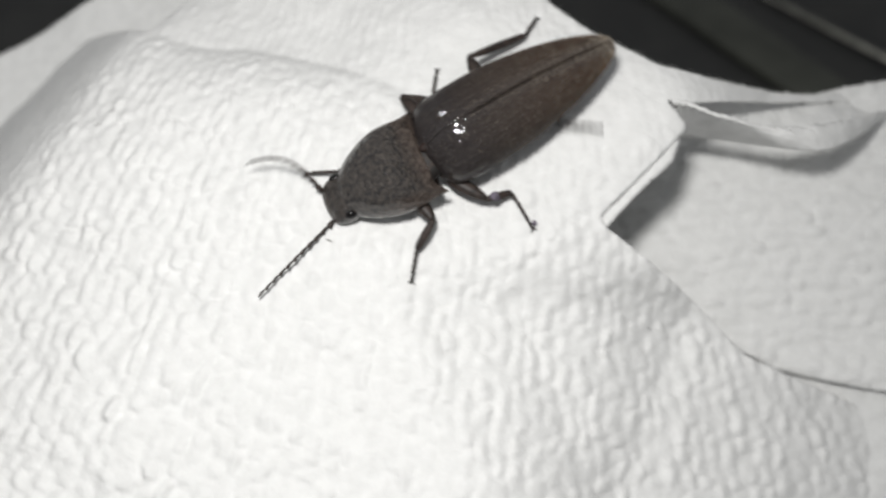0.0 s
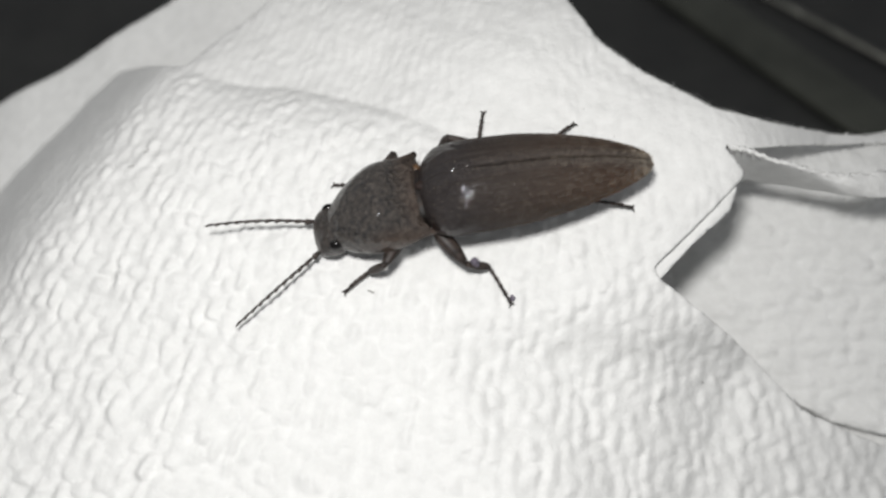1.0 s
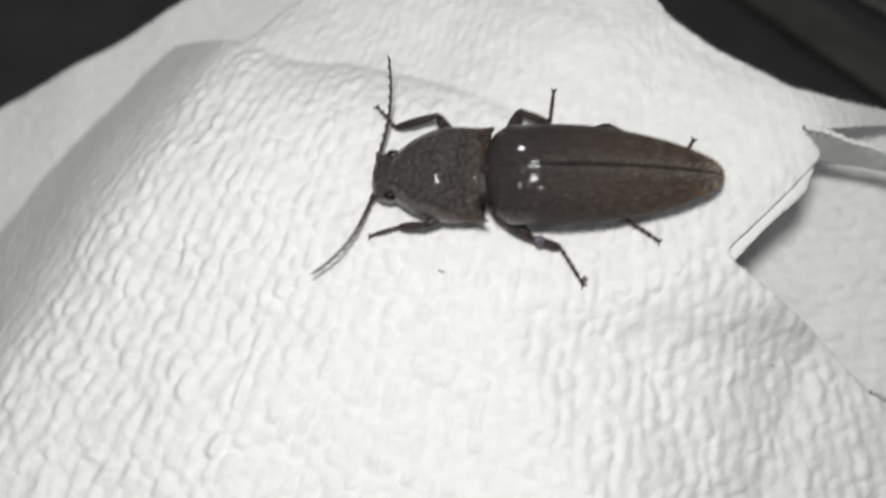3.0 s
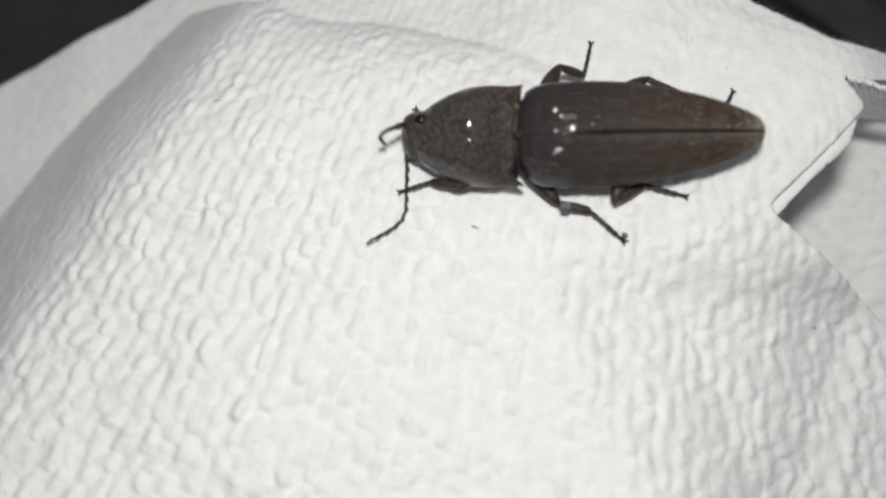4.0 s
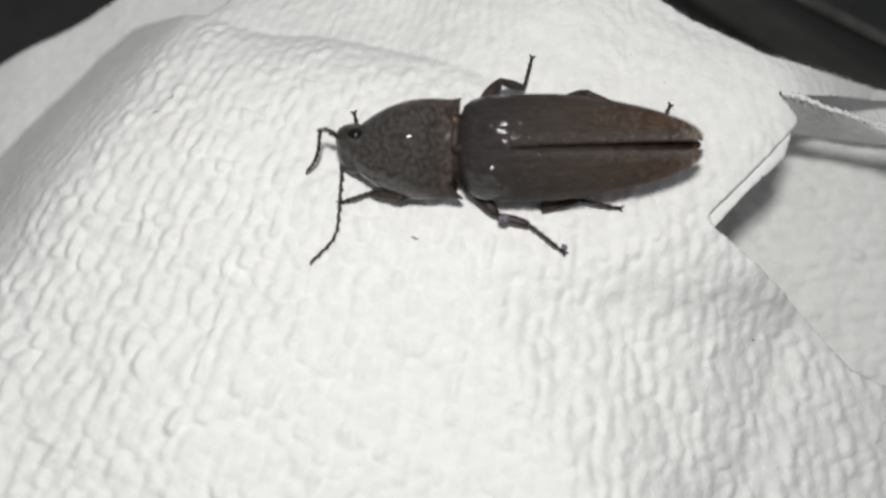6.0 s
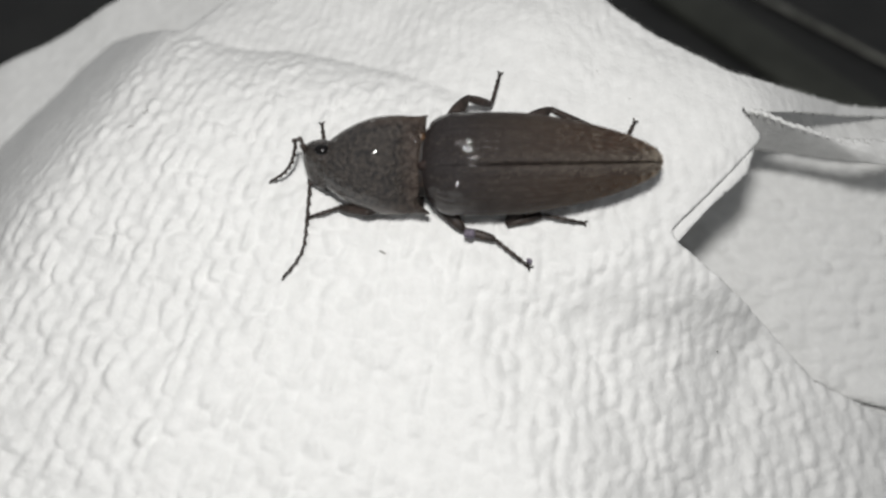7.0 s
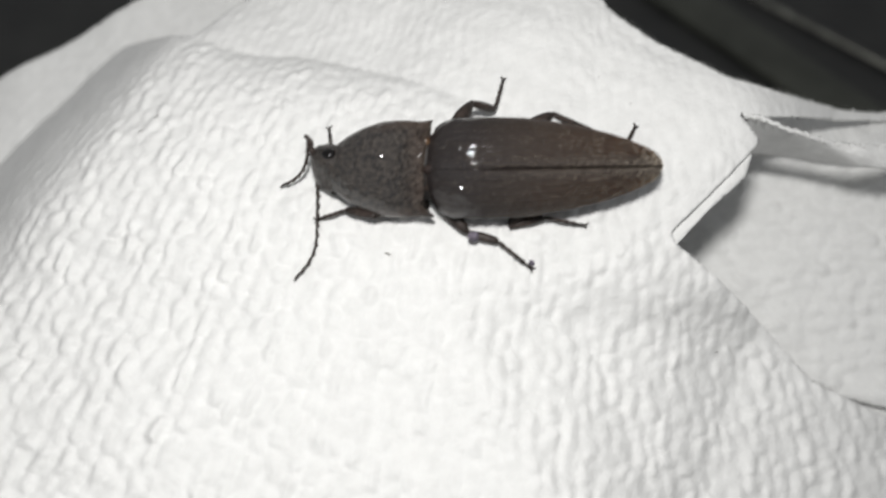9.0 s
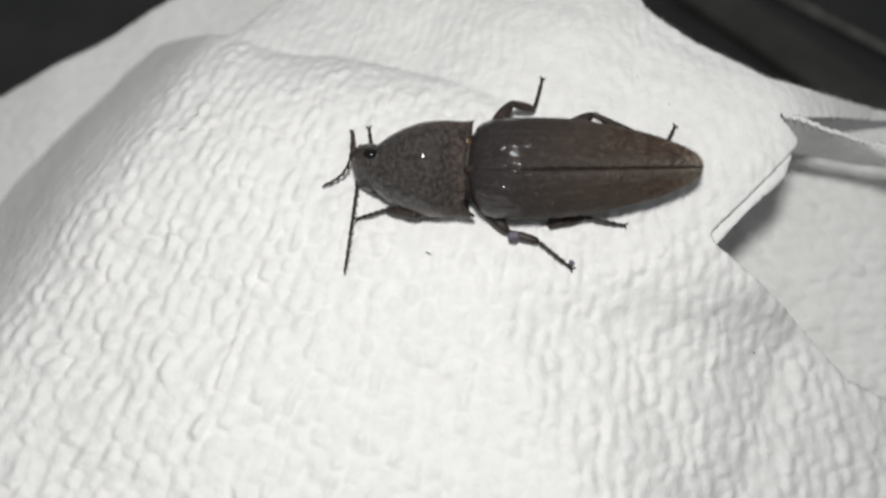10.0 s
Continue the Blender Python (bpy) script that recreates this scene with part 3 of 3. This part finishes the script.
for k, ob in enumerate((elytra[1], elytra[-1])):
    fuzz(ob, 4600, 0.17, 11 + k, (-11, 0))
fuzz(pronotum, 2200, 0.15, 5)
fuzz(head, 500, 0.18, 6)


def limb_line(length, n, bow):
    return [(length * i / (n - 1), 0, bow * math.sin(math.pi * i / (n - 1))) for i in range(n)]


def femur_mesh(length):
    n = 14
    return tube("femur", limb_line(length, n, 0.10), [0.19 + 0.34 * math.sin(math.pi * min(1, (i / (n - 1)) ** 0.8)) ** 0.8 for i in range(n)], LEG, 12, 0.75)


def tibia_mesh(length):
    n = 12
    return tube("tibia", limb_line(length, n, -0.05), [0.17 + 0.14 * math.sin(math.pi * (0.15 + 0.62 * i / (n - 1))) ** 2 - (0.06 if i == n - 1 else 0) for i in range(n)], LEG, 10)


def tarsus_mesh(length):
    """Five joints, each wider at its end."""
    line, radii = [], []
    for k in range(5):
        for f, r in ((0.02, 0.105), (0.35, 0.12), (0.8, 0.155), (0.97, 0.11)):
            line.append((length * (k + f) / 5, 0, 0.15 * math.sin(math.pi * (k + f) / 5)))
            radii.append(r * (1 if k < 4 else 0.8))
    return tube("tarsus", line, radii, LEG, 8)


def claw_mesh(length, side):
    return tube("claw", [(length * 0.96, 0, 0.03), (length + 0.12, side * 0.08, 0.04), (length + 0.22, side * 0.17, 0.0), (length + 0.28, side * 0.24, -0.12)], [0.075, 0.065, 0.045, 0.012], LEG, 6)


def antenna_joint(k):
    """One saw-toothed joint of an antenna; the first is the stoutest, the last a blunt spindle."""
    g = (1.35 if k == 0 else 1.0) * (1 - 0.035 * k)
    keys = ((0.0, 0.085), (0.12, 0.105), (0.5, 0.13), (0.84, 0.165), (0.96, 0.14), (1.03, 0.07)) if k < 10 else ((0.0, 0.085), (0.2, 0.12), (0.6, 0.13), (0.9, 0.09), (1.05, 0.03))
    return tube("antenna_joint", [(JOINT * f, 0.05 * (1 if f > 0.6 else 0), 0) for f, r in keys], [r * g for f, r in keys], LEG, 8)


# name: side, hip, lengths of femur, tibia and tarsus, how far the knee leans back
LEGS = {
    "left_fore": (1, (2.1, 1.7, 1.0), (2.6, 2.4, 2.1), 0.6),
    "left_mid": (1, (-0.7, 1.9, 0.9), (3.2, 2.1, 2.8), -0.2),
    "left_hind": (1, (-7.0, 2.2, 0.9), (2.3, 2.4, 2.75), -1.0),
    "right_fore": (-1, (2.1, -1.7, 1.0), (3.3, 3.3, 2.4), 0.6),
    "right_mid": (-1, (-1.7, -2.3, 0.9), (2.9, 2.35, 2.6), 0.5),
    "right_hind": (-1, (-6.3, -2.2, 0.9), (2.6, 5.5, 2.0), 0.0),
}
legs = {}
for name, (side, hip, lengths, lean) in LEGS.items():
    legs[name] = (part("femur", femur_mesh(lengths[0]), beetle), part("tibia", tibia_mesh(lengths[1]), beetle), part("tarsus", tarsus_mesh(lengths[2]), beetle))
    for side in (1, -1):
        part("claw", claw_mesh(lengths[2], side), legs[name][2])
# lengths of an antenna before and past its bend: seconds, then both
FEELER = {
    1: [(0, 4.5, 3.0), (3.2, 4.5, 3.0), (4.2, 4.7, 2.9), (5.3, 4.7, 2.9), (6.2, 5.2, 2.3), (10, 5.3, 2.2)],
    -1: [(0, 3.7, 3.7), (3.2, 3.7, 3.7), (4.2, 2.35, 2.45), (5.3, 2.35, 2.45), (6.2, 1.3, 4.4), (8.5, 1.6, 4.5), (9.0, 1.7, 4.7), (10, 2.0, 4.9)],
}
JOINT = 7.3 / 11
joint_meshes = [antenna_joint(k) for k in range(11)]
feelers = {}
for side in (1, -1):
    scape = part("antenna", joint_meshes[0], beetle, "dark saw-toothed antenna")
    feelers[side] = [scape] + [part("antenna_joint", joint_meshes[k], scape) for k in range(1, 11)]


def lint_mesh(radius, centre, rough):
    """A ragged tuft."""
    bm = bmesh.new()
    bmesh.ops.create_icosphere(bm, subdivisions=3, radius=radius * MM)
    for v in bm.verts:
        v.co = Vector((v.co.x * 1.25, v.co.y, v.co.z * 0.8)) * (1 + rough * noise.noise(v.co * 4200))
        v.co += Vector(centre) * MM
    me = bpy.data.meshes.new("lint")
    bm.to_mesh(me)
    bm.free()
    me.materials.append(LINT)
    return me


part("lint", lint_mesh(0.30, (0.45, -0.1, 0.42), 0.45), legs["left_mid"][1], "small violet tuft of lint")
part("lint", lint_mesh(0.17, (2.55, 0.30, -0.02), 0.9), legs["left_mid"][2], "grey wisp of lint caught on the claws")


# ---- specks and fibres on the towel ----
def lying(name, points, radius, mat, label, category):
    """A small thin thing that lies on the top sheet; its points are x, y and how far it stands off."""
    line = [Vector(on_towel(x, y, float(top_height(np.array([x]), np.array([y]))[0]) + up)) / MM for x, y, up in points]
    tagged(new(name, tube(name, line, [radius * (0.5 if i in (0, len(line) - 1) else 1) for i in range(len(line))], mat, 6)), label, category)


lying("hair_fibre", [(-19.1, 10.35, 0.03), (-19.2, 10.15, 0.09), (-19.4, 9.95, 0.03)], 0.035, FLECK, "short dark fibre on the white paper towel", "fibre")
lying("hair_fibre", [(-20.4, 8.85, 0.03), (-20.15, 8.98, 0.10), (-19.85, 8.95, 0.04)], 0.03, FLECK, "short dark fibre on the white paper towel", "fibre")
lying("fleck", [(-2.4, -0.5, 0.03), (-2.15, -0.6, 0.10), (-1.95, -0.70, 0.03)], 0.07, FLECK, "grey crumb lying on the white paper towel", "crumb")
lying("speck", [(21.05, -6.72, 0.02), (21.17, -6.80, 0.04)], 0.07, LEG, "tiny black speck on the white paper towel", "speck")
lying("speck", [(12.48, 12.55, 0.02), (12.54, 12.30, 0.04)], 0.035, FLECK, "tiny grey speck on the white paper towel", "speck")
lying("speck", [(14.5, 10.3, 0.02), (14.6, 10.2, 0.04)], 0.035, FLECK, "tiny grey speck on the white paper towel", "speck")


def edge_fibres():
    """Loose fibres along the torn upper edges."""
    rng = random.Random(3)
    verts, faces = [], []
    for line, height, count in ((spline([(9.5, 27), (13.5, 19.0), (15.1, 17.1), (17.2, 15.3), (20.0, 13.5), (21.6, 12.4), (23.1, 12.05)]), lie, 260),
                                (spline([(23.1, 12.05), (25.5, 11.7), (28.0, 11.7), (31.0, 11.9), (34.0, 12.1), (38.5, 12.6)]), lie, 300)):
        for _ in range(count):
            k = rng.randrange(len(line) - 1)
            p = line[k] + (line[k + 1] - line[k]) * rng.random()
            way = Vector((rng.uniform(-0.6, 1.0), rng.uniform(0.1, 1.0), rng.uniform(-0.2, 0.5))).normalized()
            curl = Vector((rng.uniform(-1, 1), rng.uniform(-1, 1), rng.uniform(-0.5, 0.5)))
            size = rng.choice((0.16, 0.20, 0.25, 0.30, 0.40))
            h = float(height(np.array([p[0]]), np.array([p[1]]))[0])
            base = Vector((p[0], p[1], h - 0.03)) - way * 0.15
            ring = []
            for i in range(5):
                f = i / 4
                q = base + way * size * f + curl * 0.35 * size * f * f
                r = 0.008 * (1 - 0.6 * f)
                for a in (0, 2.1, 4.2):
                    verts.append(on_towel(q.x + r * math.cos(a), q.y + r * math.sin(a) * 0.5, q.z + r * math.sin(a)))
                ring.append(len(verts) - 3)
            for i in range(4):
                for j in range(3):
                    faces.append((ring[i] + j, ring[i] + (j + 1) % 3, ring[i + 1] + (j + 1) % 3, ring[i + 1] + j))
    ob = part("loose_fibres", smooth_mesh("loose_fibres", verts, faces, FIBRE), towel, "fine white fibres along the torn edge")
    ob.matrix_parent_inverse = towel_inverse
    tagged(ob, kind="stuff")


edge_fibres()


# ---- how it moves ----
# seconds, x, y, h on the towel, heading, pitch, roll, then the pitch and turn of the fore body
BODY = [
    (0, 4.55, 4.77, 2.25, 210.6, -0.9, 6, 13, -6),
    (0.5, 2.49, 5.0, 2.6, 196.2, 0, 18, 15, 2),
    (1.0, 1.21, 4.8, 2.8, 188, -0.5, 20, 18, 6),
    (1.5, 0.75, 4.9, 2.8, 187.3, -0.5, 19, 17, 6),
    (1.8, 0.5, 4.95, 2.8, 186.5, -0.5, 18, 17, 6),
    (2.0, 0.25, 5.15, 2.75, 184.2, -0.5, 16, 16, 2),
    (2.5, 0.5, 5.42, 2.7, 180.8, -0.5, 11, 14, 1),
    (3.0, 0.55, 5.3, 2.5, 179.8, -0.5, 6, 17, -3),
    (3.2, 0.45, 5.3, 2.4, 180, 0, 1, 16, -3),
    (3.8, 0.38, 5.25, 2.3, 180.5, 0.5, -9, 14, 0),
    (4.3, 0.35, 5.27, 2.25, 180.6, 0.8, -15, 12, 0),
    (10, 0.35, 5.27, 2.25, 180.6, 0.8, -16, 12, 0),
]
# where each foot stands: seconds, x, y, heading of the foot
FEET = {
    "left_fore": [(0, 3.6, -3.5, 260), (0.4, 3.6, -3.5, 260), (0.6, -3.87, -0.6, 218), (2.1, -3.87, -0.6, 218), (2.3, -7.0, 1.8, 195), (10, -7.0, 1.8, 195)],
    "left_mid": [(0, 12.0, 0.13, 300), (0.22, 12.0, 0.13, 300), (0.4, 7.15, -1.4, 300), (3.0, 7.15, -1.4, 302), (4.2, 7.35, -1.55, 322), (10, 7.35, -1.55, 322)],
    "left_hind": [(0, 17.0, 7.2, 355), (0.1, 16.1, 4.9, 345), (1.3, 16.1, 4.9, 345), (1.4, 14.9, 2.9, 335), (1.55, 14.9, 2.9, 335), (1.65, 13.6, 4.3, 345), (1.9, 13.3, 4.8, 345), (2.02, 12.1, 1.5, 325), (3.3, 12.1, 1.5, 328), (4.2, 11.0, 1.30, 350), (10, 10.9, 1.35, 350)],
    "right_fore": [(0, -3.9, 4.2, 180), (0.15, -3.9, 4.2, 180), (0.4, -3.2, 6.2, 170), (1.1, -5.2, 7.0, 170), (1.3, -6.9, 6.4, 170), (1.8, -7.1, 6.3, 165), (2.0, -6.0, 7.2, 160), (2.5, -6.5, 7.9, 130), (2.7, -7.8, 10.0, 130), (3.0, -7.0, 11.3, 130), (3.2, -8.0, 9.8, 165), (4.2, -5.6, 7.0, 120), (5.3, -5.6, 7.0, 120), (6.2, -6.4, 8.45, 100), (10, -6.4, 8.45, 100)],
    "right_mid": [(0, 5.45, 12.2, 82), (3.2, 5.45, 12.2, 82), (4.2, 5.75, 12.2, 75), (10, 5.75, 12.2, 75)],
    "right_hind": [(0, 13.0, 16.5, 60), (0.42, 13.0, 16.5, 60), (0.6, 11.9, 13.3, 50), (0.85, 11.9, 13.3, 50), (1.0, 11.8, 11.2, 40), (2.7, 11.7, 11.2, 40), (2.95, 14.7, 8.4, 60), (10, 14.7, 8.4, 60)],
}
# where the tip of each antenna points: seconds, x, y, h
TIPS = {
    1: [(0, -7.6, -5.2, 3.2), (0.2, -9.0, -4.5, 3.2), (0.5, -10.3, -1.9, 3.2), (1.0, -11.7, -3.5, 3.2), (1.2, -12.3, -2.7, 3.2), (1.5, -11.6, -1.9, 3.2), (1.8, -14.1, 0.7, 3.2), (2.0, -14.1, -0.3, 3.2), (2.2, -14.7, 2.5, 3.2), (2.5, -15.0, 2.1, 3.2), (2.8, -13.4, 0.5, 3.2), (3.0, -10.7, -0.9, 3.2), (3.2, -9.4, -1.4, 3.2), (4.3, -9.0, -1.7, 2.1), (5.2, -8.65, -1.57, 2.1), (6.3, -8.95, -2.4, 2.22), (7.5, -8.5, -2.35, 2.22), (9.0, -8.4, -2.32, 2.22), (10, -7.77, -2.0, 2.16)],
    -1: [(0, -7.8, 4.9, 3), (0.2, -4.9, 8.5, 3.5), (0.5, -8.7, 10.8, 3), (0.7, -11.8, 6.5, 3.2), (1.0, -13.3, 3.8, 3.2), (1.2, -14.7, 5.0, 3.2), (1.5, -15.2, 3.2, 3.2), (1.7, -13.3, 6.6, 2.8), (1.8, -8.3, 11.7, 3), (2.0, -6.1, 11.8, 3), (2.2, -5.7, 12.8, 3), (2.5, -5.3, 14.5, 3), (2.7, -4.4, 15.1, 3), (3.0, -5.8, 13.9, 3), (3.2, -6.3, 13.8, 3), (3.7, -9.5, 8.5, 3.2), (4.2, -7.0, 2.4, 2.0), (5.2, -6.9, 2.6, 2.0), (6.2, -9.76, 4.4, 1.4), (10, -9.43, 4.2, 1.4)],
}
# the second bow of the antennae, past the bend
SAG = {1: [(0, 0), (10, 0)], -1: [(0, 0), (5.3, 0), (6.2, 0.45), (10, 0.9)]}
# how far the head leans over, degrees, and how far it is drawn out of the shield
LEAN = [(0, 0, 0), (3.2, 0, 0), (4.3, -30, -0.55), (5.3, -30, -0.55), (6.2, -30, 0), (10, -30, 0)]
# how far the wing cases stand open, degrees to the side
OPEN = [(0, 0), (4.9, 0.0), (5.0, 1.0), (5.1, 2.4), (5.2, 3.4), (5.45, 4.2), (5.8, 2.8), (6.15, 0.0), (10, 0)]


# which way the knees lean: seconds, forward, left, up
KNEES = {
    "left_fore": [(0, -0.6, 1.0, 0.4), (0.4, -0.6, 1.0, 0.4), (0.6, -0.5, 0.5, 1.0), (10, -0.5, 0.5, 1.0)],
    "right_fore": [(0, -1.0, 0.3, 0.2), (2.5, -1.0, 0.3, 0.2), (2.8, -0.6, -1.0, 0.4), (3.2, -0.6, -1.0, 0.4), (4.2, -1.0, 0.3, 0.2), (10, -1.0, 0.3, 0.2)],
    "left_hind": [(0, 0.2, -1.0, 0.2), (3.3, 0.2, -1.0, 0.2), (3.8, 0.8, 0.0, 0.6), (4.2, 0.7, 1.2, 0.2), (10, 0.7, 1.2, 0.2)],
    "right_mid": [(0, 0.9, -1.0, 0.3), (3.2, 0.9, -1.0, 0.3), (4.2, 0.7, -1.0, 0.6), (10, 0.7, -1.0, 0.6)],
    "right_hind": [(0, 0.1, -1.0, 0.2), (0.42, 0.1, -1.0, 0.2), (0.6, -0.66, 0.75, 0.1), (2.7, -0.66, 0.75, 0.1), (2.8, 0.2, 0.2, 0.9), (2.95, 0.3, -1.0, 0.0), (10, 0.3, -1.0, 0.0)],
}


# which way the antennae bend
BENDS = {
    1: [(0, -0.3, 0.1, 1.0), (2.8, -0.3, 0.1, 1.0), (3.0, -0.7, 0.3, 0.5), (4.2, -1.0, 0.5, 0.05), (9.5, -1.0, 0.5, 0.1), (10, -0.1, 0.0, 1.0)],
    -1: [(0, -0.6, -0.5, 1.0), (2.5, -0.6, -0.5, 1.0), (2.9, -1.0, -0.2, 0.3), (3.2, -1.0, -0.2, 0.3), (4.2, 0.4, -0.2, 1.0), (5.3, 0.4, -0.2, 1.0), (6.2, 0.0, -1.0, 0.4), (10, -0.3, -1.0, 0.2)],
}


# how softly they bend
CURL = {
    1: [(0, 2.6), (3.2, 2.6), (4.2, 0.6), (5.3, 0.6), (6.2, 0.9), (10, 1.4)],
    -1: [(0, 2.8), (5.3, 2.8), (6.2, 0.9), (10, 0.7)],
}


def at_time(rows, t):
    k = np.array(rows)
    return [float(np.interp(t, k[:, 0], k[:, c])) for c in range(1, k.shape[1])]


def body_frame(t):
    """The beetle on the towel, in millimetres of the towel's frame."""
    x, y, h, yaw, pitch, roll, _, _ = at_time(BODY, t)
    return Matrix.Translation((x, y, h)) @ pose(0, 0, 0, 0, 0, yaw) @ pose(0, 0, 0, 0, pitch) @ pose(0, 0, 0, roll)


def fore_frame(t):
    *_, pitch, turn = at_time(BODY, t)
    pivot = Matrix.Translation((0.2, 0, 2.3))
    return pivot @ pose(0, 0, 0, 0, 0, turn) @ pose(0, 0, 0, 0, pitch) @ pivot.inverted()


def head_frame(t):
    """The head leans over on the fore body."""
    pivot = Matrix.Translation((6.0, 0, 2.1))
    lean, out = at_time(LEAN, t)
    return fore_frame(t) @ Matrix.Translation((out, 0, 0)) @ pivot @ pose(0, 0, 0, lean) @ pivot.inverted()


def metres(m):
    """A pose in millimetres as one in metres."""
    out = m.copy()
    out.translation = m.translation * MM
    return out


def along(a, b, up):
    """The pose at a whose x axis points to b."""
    x = (b - a).normalized()
    y = up.cross(x)
    y = y.normalized() if y.length > 1e-5 else Vector((0, 1, 0))
    z = x.cross(y)
    m = Matrix((x, y, z)).transposed().to_4x4()
    m.translation = a
    return m


def bend(a, c, l1, l2, hint):
    """The joint between a and c for limbs of those lengths, and the end that can be reached."""
    d = c - a
    r = min(max(d.length, abs(l1 - l2) + 0.05), 0.995 * (l1 + l2))
    d = d.normalized()
    c = a + d * r
    k = (l1 * l1 - l2 * l2 + r * r) / (2 * r)
    side = hint - d * hint.dot(d)
    side = side.normalized() if side.length > 1e-5 else Vector((0, 0, 1))
    return a + d * k + side * math.sqrt(max(l1 * l1 - k * k, 0.0)), c


def rounded(a, b, c, cut):
    """Twelve even steps along a line bent at b, its corner rounded over the given length."""
    cut = min(cut, 0.9 * (b - a).length, 0.9 * (c - b).length)
    p, q = b + (a - b).normalized() * cut, b + (c - b).normalized() * cut
    pts = [a] + [p * (1 - f) ** 2 + b * (2 * f * (1 - f)) + q * f ** 2 for f in np.linspace(0, 1, 15)] + [c]
    run = np.concatenate([[0], np.cumsum([(v - u).length for u, v in zip(pts, pts[1:])])])
    return [Vector([float(np.interp(w, run, [v[i] for v in pts])) for i in range(3)]) for w in np.linspace(0, run[-1], 12)]


def motions():
    times = [round(0.1 * i, 1) for i in range(67)] + [7.0, 7.5, 8.0, 8.5, 9.0, 9.5, 10.0]
    rows = {}
    for t in times:
        body = body_frame(t)
        back = body.inverted()
        rows.setdefault(beetle, []).append((t, SLOPE @ metres(body)))
        fore = fore_frame(t)
        face = head_frame(t)
        rows.setdefault(pronotum, []).append((t, metres(fore)))
        rows.setdefault(head, []).append((t, metres(face)))
        gap = at_time(OPEN, t)[0]
        for side, ob in elytra.items():
            pivot = Matrix.Translation((-2.6, side * 0.1, 3.0))
            m = pivot @ pose(0, 0, 0, 0, 1.9 * gap, -side * gap) @ pivot.inverted()
            rows.setdefault(ob, []).append((t, metres(m)))
        for name, (side, hip, (l1, l2, l3), lean) in LEGS.items():
            x, y, heading = at_time(FEET[name], t)
            way = Vector((math.cos(radians(heading)), math.sin(radians(heading)), 0))
            toe = Vector((x, y, float(lie(x, y)) + 0.26))
            ankle = toe - way * l3
            ankle.z = max(toe.z + 0.30, float(lie(ankle.x, ankle.y)) + 0.55)
            start = Vector(hip)
            if "fore" in name:
                start = fore @ start
            toe, ankle = back @ toe, back @ ankle
            knee, ankle = bend(start, ankle, l1, l2, Vector(at_time(KNEES[name], t)) if name in KNEES else Vector((-lean, side * 1.0, 0.4)))
            femur, tibia, tarsus = legs[name]
            up = Vector((0, 0, 1))
            rows.setdefault(femur, []).append((t, metres(along(start, knee, up))))
            rows.setdefault(tibia, []).append((t, metres(along(knee, ankle, up))))
            rows.setdefault(tarsus, []).append((t, metres(along(ankle, toe, up))))
        for side, joints in feelers.items():
            start = face @ Vector((7.72, 0.95, 1.75) if side > 0 else (7.5, -1.05, 2.25))
            end = back @ Vector(at_time(TIPS[side], t))
            elbow, end = bend(start, end, *at_time(FEELER[side], t), Vector(at_time(BENDS[side], t)))
            line = rounded(start, elbow, end, at_time(CURL[side], t)[0])
            sag = at_time(SAG[side], t)[0]
            line = [p + Vector((-0.7, 0.7, 0)) * sag * math.sin(math.pi * max(0, i - 3) / 8) for i, p in enumerate(line)]
            first = along(line[0], line[1], Vector((0, 0, 1)))
            rows.setdefault(joints[0], []).append((t, metres(first)))
            for k in range(1, 11):
                rows.setdefault(joints[k], []).append((t, metres(first.inverted() @ along(line[k], line[k + 1], Vector((0, 0, 1))))))
    for ob, keyed in rows.items():
        walk(ob, keyed)


motions()
